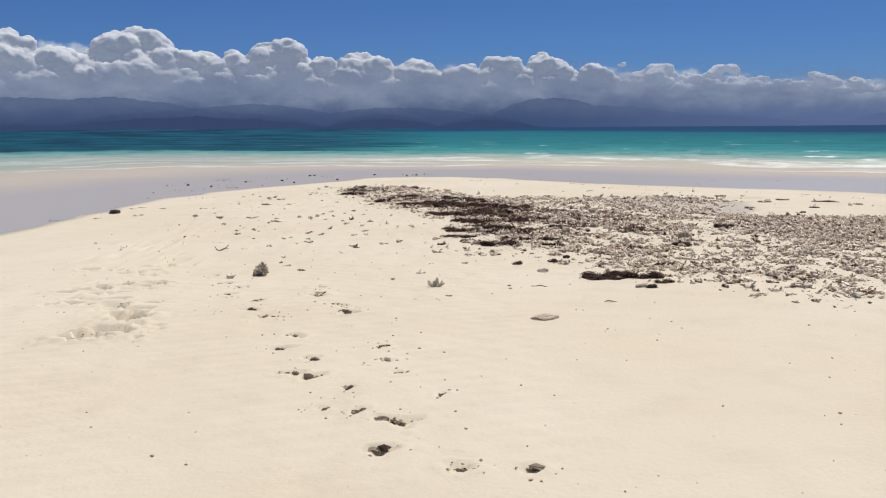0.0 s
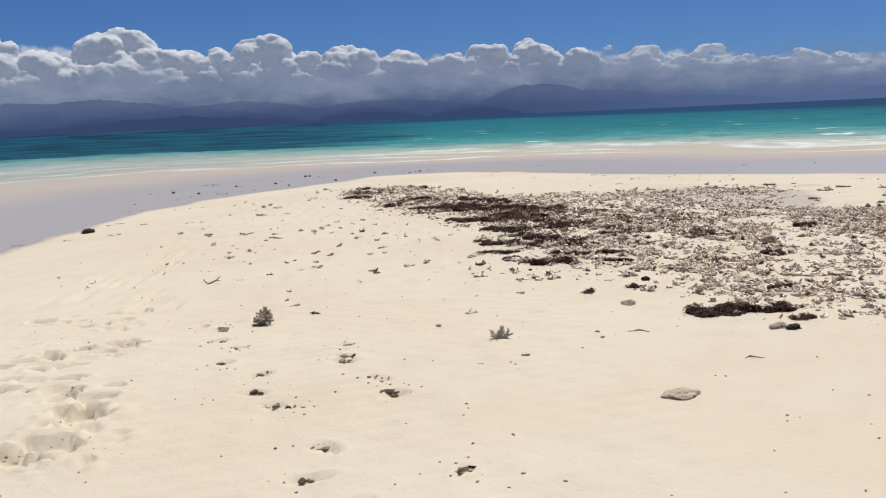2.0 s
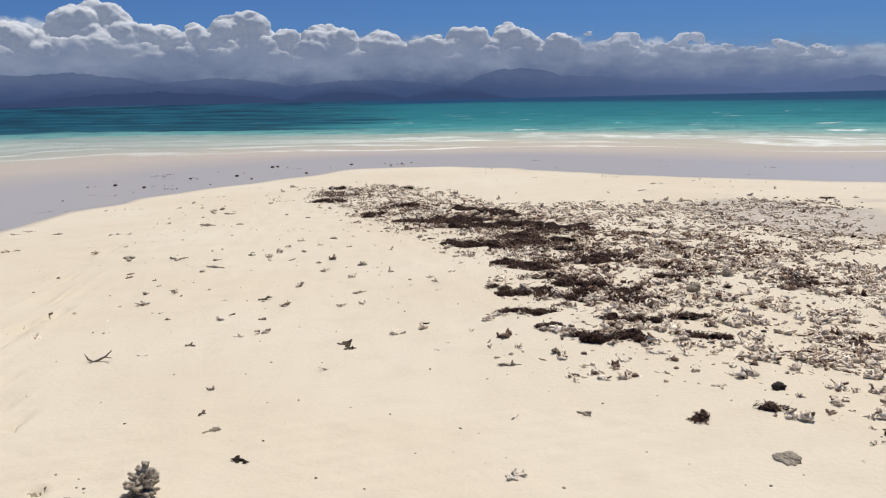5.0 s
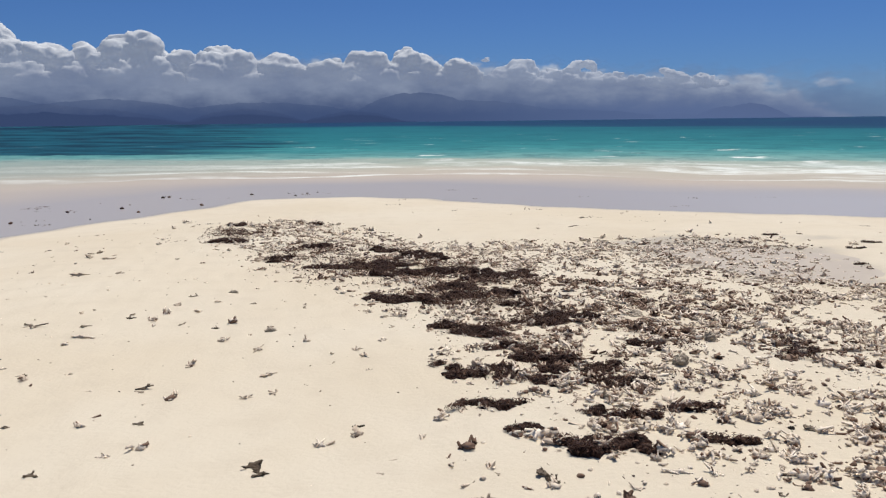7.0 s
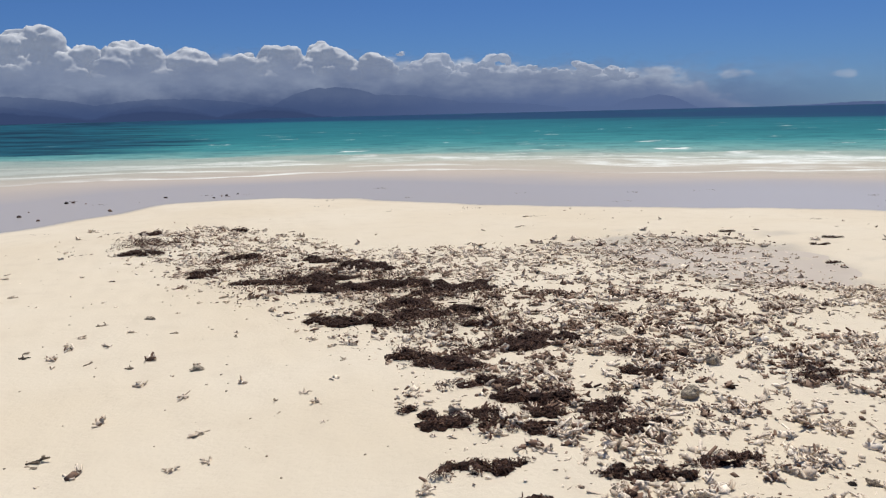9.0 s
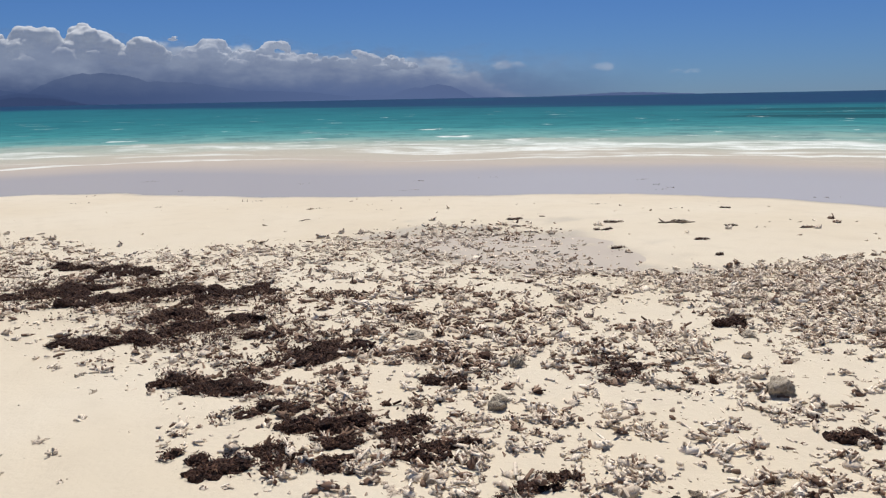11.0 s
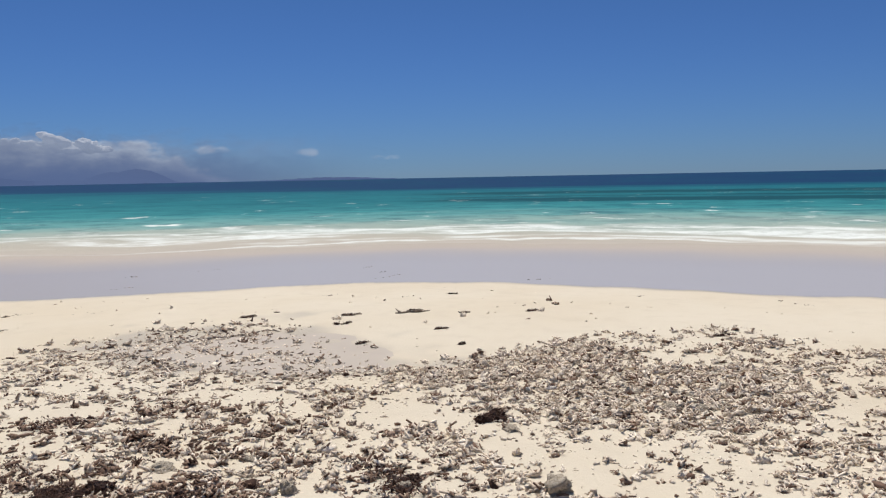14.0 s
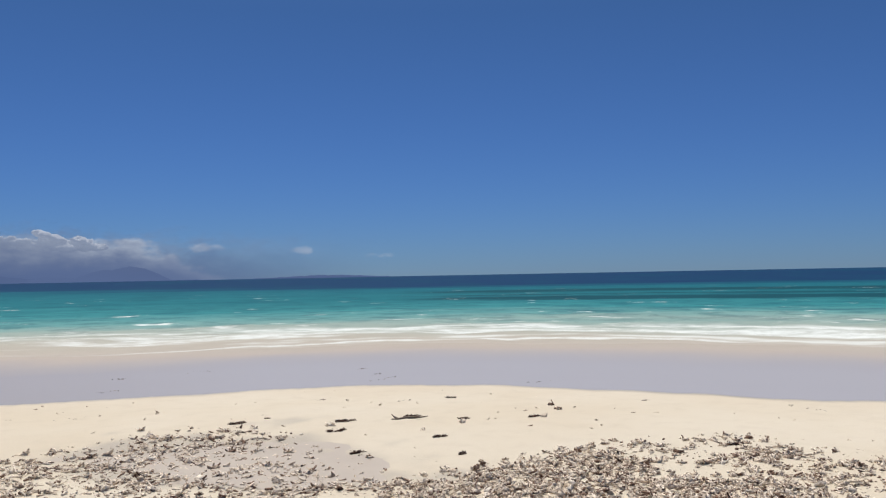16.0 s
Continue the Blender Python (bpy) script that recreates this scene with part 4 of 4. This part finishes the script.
for i, (x, y, w) in enumerate(DARK_OPEN):
    loose_coral(x, y, w * 1.05, 760 + i, CORAL_DARK if i % 2 else CORAL_GREY, (0, 1, 3)[i % 3])
crumb_meshes = {}
for i, (x, y) in enumerate(PRINTS):
    r_ = np.random.default_rng(1500 + i)
    w = 0.055 + 0.045 * ((i * 7) % 5) / 5
    for j in range(6 if y < 5.6 and x > -0.6 else 3):
        key = (j % 2, int(r_.integers(5)), int(r_.integers(3)) > 0)
        if key not in crumb_meshes:
            v, f = (NUBS, WHOLE[1])[key[0]][key[1]]
            me = bpy.data.meshes.new("coral_fragment")
            me.from_pydata(v.tolist(), [], f.tolist())
            me.materials.append(CORAL_DARK if key[2] else CORAL_GREY)
            crumb_meshes[key] = me
        ob = new("coral_fragment", crumb_meshes[key])
        cx_, cy_, cs_ = x + r_.normal(0, 0.42) * w, y + r_.normal(0, 0.22) * w, w * r_.uniform(0.40, 0.80)
        ob.matrix_basis = Matrix.LocRotScale((cx_, cy_, ground_at(cx_, cy_) - 0.010), Euler((r_.normal(0, 0.3), 0, r_.uniform(0, 6.3))), (cs_ * 1.2, cs_, cs_ * 0.6))
        tagged(ob, "small dark worn coral piece in a sand dent", "coral", "coral in the sand dents")
stems = []
for i in range(15):
    r_ = np.random.default_rng(1300 + i)
    a_, up_ = r_.uniform(0, 6.28), r_.uniform(0.35, 1.0)
    root = np.array([r_.uniform(-0.18, 0.18), r_.uniform(-0.1, 0.1), 0.0])
    way_ = np.array([math.cos(a_) * 0.75, math.sin(a_) * 0.4, up_])
    tip = root + way_ / np.linalg.norm(way_) * r_.uniform(0.45, 0.8)
    mid_ = (root + tip) / 2 + r_.normal(0, 0.05, 3)
    stems.append(tube([root, mid_, tip], [0.065, 0.058, 0.048], 6))
    stems.append(tube([mid_, mid_ + (tip - mid_) * 0.5 + r_.normal(0, 0.12, 3)], [0.05, 0.038], 5))
antler = mesh_object("branching_coral", *fused(*merge(stems), 0.03), WHITE_CORAL, True)
antler.matrix_basis = Matrix.LocRotScale((-0.10, 7.62, ground_at(-0.10, 7.62) - 0.008), None, (0.125, 0.125, 0.13))
tagged(antler, "white open-branched coral fragment standing on sand", "coral")

# the tall dark coral bush standing alone: stubby knobs crowded on a dome
knobs = []
for i in range(70):
    r_ = np.random.default_rng(1200 + i)
    up_, a_ = r_.uniform(0.02, 1.0), r_.uniform(0, 6.28)
    w_ = 0.48 * math.sqrt(1 - 0.9 * up_ ** 2.6) * r_.uniform(0.55, 1.15)
    tip = np.array([math.cos(a_) * w_, math.sin(a_) * w_, 0.06 + up_ * r_.uniform(0.7, 1.0)])
    root = tip * np.array([0.25, 0.25, 0.7])
    knobs.append(tube([root, (root + tip) / 2 + r_.normal(0, 0.02, 3), tip], [0.045, 0.055, 0.055], 5))
bush = mesh_object("branching_coral", *fused(*merge(knobs), 0.026), ROCK, True)
bush.matrix_basis = Matrix.LocRotScale((-1.87, 8.49, ground_at(-1.87, 8.49) - 0.012), None, (0.185, 0.185, 0.15))
tagged(bush, "upright grey bushy branching coral on open sand", "coral")


def stone(x, y, size, seed, material, label, flat=0.75, long=1.15, name="rock"):
    v, f = lump(seed, flat, 0.62, 1.8, long)
    ob = mesh_object(name, v, f, material, True)
    ob.matrix_basis = Matrix.LocRotScale((x, y, ground_at(x, y) - 0.16 * size), Euler((0, 0, seed * 1.7)), (size, size, size))
    return tagged(ob, label, "rock")


STONES = [(1.00, 8.57, 0.10), (1.78, 7.58, 0.11), (-3.83, 14.39, 0.11), (-1.20, 13.70, 0.09), (-1.65, 15.43, 0.09), (3.26, 11.42, 0.17), (1.74, 12.05, 0.08), (2.73, 12.14, 0.11),
          (2.24, 12.61, 0.08), (2.45, 13.27, 0.09), (4.07, 12.35, 0.11), (5.30, 11.70, 0.13), (5.37, 11.48, 0.13), (6.07, 11.59, 0.11), (1.99, 13.56, 0.14)]
for i, (x, y, w) in enumerate(STONES):
    stone(x, y, w, 820 + i, ROCK, "rounded tan coral boulder half buried in sand" if w > 0.16 else "small rounded tan stone among coral rubble", 0.8 if w > 0.16 else 1.2 if y > 12 and x < 2.3 and w < 0.085 else 0.5)
for i, (x, y, w) in enumerate([(1.38, 9.53, 0.07), (1.85, 7.50, 0.075), (-6.30, 16.1, 0.16), (2.30, 8.86, 0.075), (1.81, 10.76, 0.035)]):
    stone(x, y, w, 860 + i, DARK_ROCK, "dark brown weed-grown stone on the sand", 0.7)


dome_v, dome_f = lump(846, 0.62, 0.22, 3.0, 1.2)
dome = mesh_object("coral_fragment", knobbly(dome_v, dome_f, 3)[0], dome_f, CORAL)
dome.matrix_basis = Matrix.LocRotScale((0.74, 6.29, ground_at(0.74, 6.29) - 0.012), Euler((0, 0, 0.4)), (0.17, 0.14, 0.085))
tagged(dome, "low domed bleached coral fragment half sunk in sand", "coral")


# ---- seaweed ----
def frond(r, x, y, z, length, width, lift):
    a, n = r.uniform(0, 6.28), 3
    pts = [np.array([x, y, z])]
    way = np.array([math.cos(a), math.sin(a), lift])
    for _ in range(n):
        way = way + r.normal(0, 0.35, 3) + (0, 0, -0.28)
        pts.append(pts[-1] + way / np.linalg.norm(way) * length / n)
    side = np.array([-math.sin(a), math.cos(a), r.uniform(-0.6, 0.6)]) * width / 2
    v = []
    for i, p in enumerate(pts):
        w = side * (1.0, 1.2, 0.9, 0.25)[i]
        v += [p - w, p + w]
    f = [(2 * i, 2 * i + 1, 2 * i + 3) for i in range(n)] + [(2 * i, 2 * i + 3, 2 * i + 2) for i in range(n)]
    return np.array(v), np.array(f)


def seaweed_clump(x, y, long, wide, yaw, tall, seed):
    """A flat ragged heap: matted lobes strung along its length, with torn fronds all over."""
    r = np.random.default_rng(seed)
    n = max(4, int(long / wide * 3.2))
    lobes, spots = [], []
    for i in range(n):
        u = (i + 0.5) / n - 0.5
        w = wide * r.uniform(0.45, 1.0) * (1 - 0.9 * u * u)
        spots.append((u * long * 0.95 + r.normal(0, wide * 0.15), r.normal(0, wide * 0.34), w, tall * r.uniform(0.45, 1.2)))
        v, f = lump(seed * 7 + i, 1.0, 0.7, 2.6, 1.25)
        lobes.append((v * (w, w, spots[-1][3]) + np.array([spots[-1][0], spots[-1][1], -0.02]), f))
    v, f = fused(*merge(lobes), max(0.013, wide * 0.085))
    off = Vector(r.uniform(0, 30, 3))
    v = np.array([p + 0.018 * np.array(noise.noise_vector(Vector(p) * 26 + off)) + 0.011 * np.array(noise.noise_vector(Vector(p) * 65 + off)) for p in v])
    clump = new("seaweed_clump")
    clump.empty_display_size = 0.1
    mesh_object("mass", v, f, WEED_MASS, False, clump)
    pieces = []
    for _ in range(int(160 + 9000 * long * wide)):
        px, py, w, h = spots[int(r.integers(n))]
        a, q = r.uniform(0, 6.28), r.uniform(0, 1) ** 0.5 * 0.62
        pz = max(0.006, h * 0.8 * math.sqrt(max(0, 1 - (q / 0.62) ** 2)) * r.uniform(0.7, 1.0))
        pieces.append(frond(r, px + math.cos(a) * q * w * 1.25, py + math.sin(a) * q * w, pz, r.uniform(0.010, 0.030), r.uniform(0.003, 0.007), r.uniform(-0.3, 0.5)))
    fr = joined("fronds", pieces, WEED)
    fr.parent = clump
    clump.matrix_basis = Matrix.LocRotScale((x, y, ground_at(x, y)), Euler((0, 0, yaw)), None)
    return tagged(clump, "dark brown dried seaweed clump heaped on sand" if long > 0.3 else "small dark brown seaweed tuft among coral rubble", "seaweed", "seaweed along the rubble")


# large clumps: x, y, length, width, turn
WEED_NEAR = [(2.04, 7.76, 0.15, 0.11, -0.05), (1.98, 8.04, 0.18, 0.13, -0.05), (1.57, 8.10, 0.45, 0.24, -0.05), (2.32, 8.88, 0.18, 0.13, -0.05), (0.79, 9.13, 0.10, 0.07, -0.04), (1.21, 9.23, 0.13, 0.09, -0.04),
          (1.36, 10.59, 0.30, 0.09, -0.20), (0.71, 10.66, 0.46, 0.18, -0.45), (3.04, 10.76, 0.20, 0.14, -0.58), (0.31, 10.98, 0.17, 0.12, -0.04), (0.92, 11.09, 0.43, 0.10, -0.20), (1.29, 11.10, 0.25, 0.10, -0.04),
          (1.49, 11.16, 0.23, 0.06, -0.58), (0.14, 11.38, 0.38, 0.10, -0.04), (0.31, 11.41, 0.25, 0.06, -0.20), (1.04, 11.66, 0.27, 0.12, -0.43)]
WEED_MIDDLE = [(1.18, 11.72, 0.32, 0.10, -0.20), (0.66, 11.76, 0.23, 0.12, -0.43), (0.43, 11.85, 0.18, 0.09, -0.43), (1.07, 11.86, 0.18, 0.09, -0.43), (0.26, 12.04, 0.46, 0.16, -0.20), (1.11, 12.04, 0.26, 0.14, -0.20),
          (0.78, 12.05, 0.23, 0.11, -0.58), (2.75, 12.15, 0.17, 0.12, -0.20), (0.77, 12.24, 0.42, 0.20, -0.43), (0.02, 12.29, 0.10, 0.07, -0.20), (1.69, 12.59, 0.27, 0.17, -0.58), (0.65, 12.63, 0.31, 0.20, -0.43),
          (4.19, 12.65, 0.22, 0.15, -0.43), (0.49, 13.16, 0.45, 0.23, -0.43), (0.99, 13.40, 0.30, 0.09, -0.58), (0.31, 13.41, 0.25, 0.17, -0.43)]
WEED_BELT = [(1.22, 13.48, 0.29, 0.20, -0.04), (1.36, 13.60, 0.33, 0.23, -0.43), (1.08, 14.20, 0.27, 0.19, -0.43), (0.93, 14.60, 0.37, 0.23, -0.20), (0.15, 14.64, 0.42, 0.18, -0.43), (0.62, 14.73, 0.38, 0.21, -0.43),
          (-0.12, 14.77, 0.33, 0.23, -0.20), (0.74, 15.24, 0.46, 0.30, -0.43), (1.07, 15.59, 0.53, 0.26, -0.20), (1.30, 15.76, 0.60, 0.26, -0.43), (0.76, 16.01, 0.55, 0.28, -0.20), (0.49, 16.03, 0.50, 0.35, -0.43),
          (0.18, 16.08, 0.55, 0.31, -0.20)]
WEED_TIP = [(-0.06, 16.64, 0.77, 0.54, -0.20), (-0.56, 16.74, 0.71, 0.39, -0.20), (0.53, 17.09, 0.61, 0.43, -0.20), (0.53, 17.43, 0.39, 0.27, -0.43), (-1.21, 17.45, 0.26, 0.18, -0.04), (-1.24, 17.57, 0.23, 0.16, -0.43),
          (0.18, 17.78, 0.40, 0.28, -0.43), (-0.79, 18.54, 0.43, 0.30, -0.43), (-2.05, 19.31, 0.42, 0.29, -0.04), (-0.85, 21.18, 0.30, 0.21, -0.04), (-2.05, 21.20, 0.28, 0.20, -0.04)]
for i, (x, y, l, w, a) in enumerate(WEED_NEAR + WEED_MIDDLE + WEED_BELT + WEED_TIP):
    seaweed_clump(x, y, l * 1.05, min(w, 0.24), a, 0.030 + 0.22 * min(w, 0.24), 900 + i)

WEED_UPPER = [(6.86, 17.09, 0.24), (6.33, 16.68, 0.22), (5.66, 15.60, 0.16), (7.82, 15.91, 0.15), (6.77, 15.39, 0.16), (8.52, 15.30, 0.20), (9.50, 17.55, 0.16), (6.23, 14.62, 0.09), (5.95, 18.10, 0.24), (7.60, 16.60, 0.20), (8.30, 12.55, 0.20)]
for i, (x, y, l) in enumerate(WEED_UPPER):
    tagged(seaweed_clump(x, y, l, l * 0.30, -0.75 + 0.3 * (i % 3), 0.035, 990 + i), "thin brown wisp of dried seaweed on upper beach")

# loose fronds and shreds: thick in the dark belt, thin elsewhere
shreds = []
for _ in range(5000):
    sx_, sy_, sr_ = SPINE[int(RNG.integers(len(SPINE)))]
    x, y = sx_ + RNG.normal(0, sr_ * 0.6), sy_ + RNG.normal(0, sr_ * 0.75)
    if patches(np.array(x), np.array(y)) < (-0.5 if y > 13.5 and x < 1.5 else 0.45 if x < 1.5 else 0.6) or RUBBLE(np.array(x), np.array(y)) < -0.15:
        continue
    shreds.append((x, y))
shred_z = sand_height(np.array([p[0] for p in shreds]), np.array([p[1] for p in shreds]))
pieces_ = []
for (x, y), z in zip(shreds, shred_z):
    for _ in range(5):
        pieces_.append(frond(RNG, x + RNG.normal(0, 0.03), y + RNG.normal(0, 0.03), z + RNG.uniform(0.006, 0.04), RNG.uniform(0.012, 0.032), RNG.uniform(0.006, 0.013), RNG.uniform(-0.2, 0.3)))
tagged(joined("seaweed_shreds", pieces_, WEED), "dark brown shreds of dried seaweed among coral", "seaweed", kind="stuff")

# drifted scraps in the wash and along the upper beach
scraps = []
for _ in range(900):
    x, y = RNG.uniform(-8, 14), RNG.uniform(11, 29)
    d = float(edge_distance(np.array(x), np.array(y)))
    chance = 0.55 if -4.2 < d < -0.4 and (x < -1 or 2 < x < 12) else (0.5 if 0.2 < d < 3.5 else 0.0)
    if RNG.random() < chance * 0.22 + (0.12 if x < 0 and -4 < d < 0 else 0):
        scraps.append((x, y, SEA_Z if d < 0 else ground_at(x, y)))
pieces_ = []
for x, y, z in scraps:
    n, s_ = int(RNG.integers(4, 14)), RNG.uniform(0.03, 0.10)
    for _ in range(n):
        pieces_.append(frond(RNG, x + RNG.normal(0, s_ * 1.4), y + RNG.normal(0, s_ * 0.6), z + 0.006, RNG.uniform(0.04, 0.10), RNG.uniform(0.008, 0.02), RNG.uniform(-0.05, 0.05)))
for _ in range(260):
    x, y = RNG.uniform(-7.5, 0.5), RNG.uniform(17, 29)
    d = float(edge_distance(np.array(x), np.array(y)))
    if -3.2 < d < -0.15 and RNG.random() < 0.28:
        v, f = NUBS[int(RNG.integers(6))]
        pieces_.append((placed(v, x, y, SEA_Z - 0.005, RNG.uniform(0.03, 0.10), RNG.uniform(0, 6)) * np.array([1, 1, 1]), f))
tagged(joined("drifted_seaweed", pieces_, WEED), "small dark scraps of seaweed washed up at the water's edge", "seaweed", kind="stuff")

# grit: specks of shell and coral over the open sand
n_ = 900
gx_, gy_ = RNG.uniform(-5, 6, n_), 2.6 + 16 * RNG.random(n_) ** 1.3
for px, py in PRINTS + TRACK[:8]:
    gx_, gy_ = np.append(gx_, px + RNG.normal(0, 0.09, 9)), np.append(gy_, py + RNG.normal(0, 0.07, 9))
gz_ = sand_height(gx_, gy_)
tagged(joined("shell_grit", [(placed(NUBS[i % 6][0], x, y, z - 0.002, RNG.uniform(0.006, 0.018), RNG.uniform(0, 6)), NUBS[i % 6][1]) for i, (x, y, z) in enumerate(zip(gx_, gy_, gz_))], CORAL_GREY),
       "brown and grey specks of shell grit on sand", "grit", kind="stuff")


# ---- driftwood ----
def driftwood(x, y, length, yaw, seed, label, fork=True):
    r = np.random.default_rng(seed)
    p = [np.array([-0.5, 0, 0.03])]
    for i in range(5):
        p.append(p[-1] + np.array([0.2, r.normal(0, 0.10), r.uniform(-0.03, 0.06)]))
    ob = new("driftwood")
    mesh_object("stem", *tube(np.array(p) * length, np.array([0.022, 0.034, 0.036, 0.032, 0.024, 0.012]) * length, 7), DRIFT, True, ob)
    if fork:
        q = [p[1], p[1] + np.array([-0.12, 0.10, 0.05]), p[1] + np.array([-0.18, 0.18, 0.10])]
        br = mesh_object("branch", *tube(np.array(q) * length, np.array([0.026, 0.022, 0.01]) * length, 6), DRIFT, True, ob)
        q = [p[3], p[3] + np.array([0.10, -0.12, 0.05]), p[3] + np.array([0.2, -0.2, 0.03])]
        br = mesh_object("branch", *tube(np.array(q) * length, np.array([0.02, 0.016, 0.008]) * length, 6), DRIFT, True, ob)
    ob.matrix_basis = Matrix.LocRotScale((x, y, ground_at(x, y) - 0.012), Euler((0, 0, yaw)), None)
    return tagged(ob, label, "driftwood")


stick = new("driftwood")
mesh_object("stem", *tube([(0.0, 0, 0.01), (0.07, 0.01, 0.035), (0.16, 0.0, 0.075), (0.23, 0.02, 0.14)], [0.016, 0.015, 0.012, 0.006], 7), DRIFT, True, stick)
mesh_object("branch", *tube([(0.02, 0, 0.01), (-0.05, 0.02, 0.05), (-0.08, 0.01, 0.12)], [0.015, 0.012, 0.005], 6), DRIFT, True, stick)
mesh_object("branch", *tube([(0.15, 0, 0.07), (0.19, -0.03, 0.07), (0.24, -0.03, 0.06)], [0.010, 0.008, 0.004], 6), DRIFT, True, stick)
stick.matrix_basis = Matrix.LocRotScale((-2.86, 10.60, ground_at(-2.86, 10.60) - 0.008), Euler((0, 0, 0.14)), (0.55, 0.55, 0.55))
tagged(stick, "forked bleached driftwood stick on open sand", "driftwood")
driftwood(7.44, 16.49, 0.48, -0.75, 1002, "gnarled dark driftwood with weed on upper beach")
driftwood(6.86, 17.09, 0.26, -0.4, 1003, "short dark driftwood stick on upper beach")
driftwood(4.45, 19.00, 0.16, 0.2, 1004, "short dark driftwood stick on upper beach", False)
driftwood(3.42, 19.79, 0.18, -0.3, 1005, "short dark driftwood stick on upper beach", False)
driftwood(1.34, 6.89, 0.13, -0.3, 1008, "thin dark stick half buried in sand", False)
driftwood(0.10, 7.94, 0.10, 0.1, 1009, "thin dark twig on open sand", False)
driftwood(-0.29, 7.01, 0.08, -0.1, 1010, "thin dark twig on open sand", False)
driftwood(0.39, 8.50, 0.10, 0.3, 1006, "thin pale twig on open sand", False)
driftwood(0.84, 7.70, 0.16, 0.05, 1007, "thin dark twig on open sand", False)
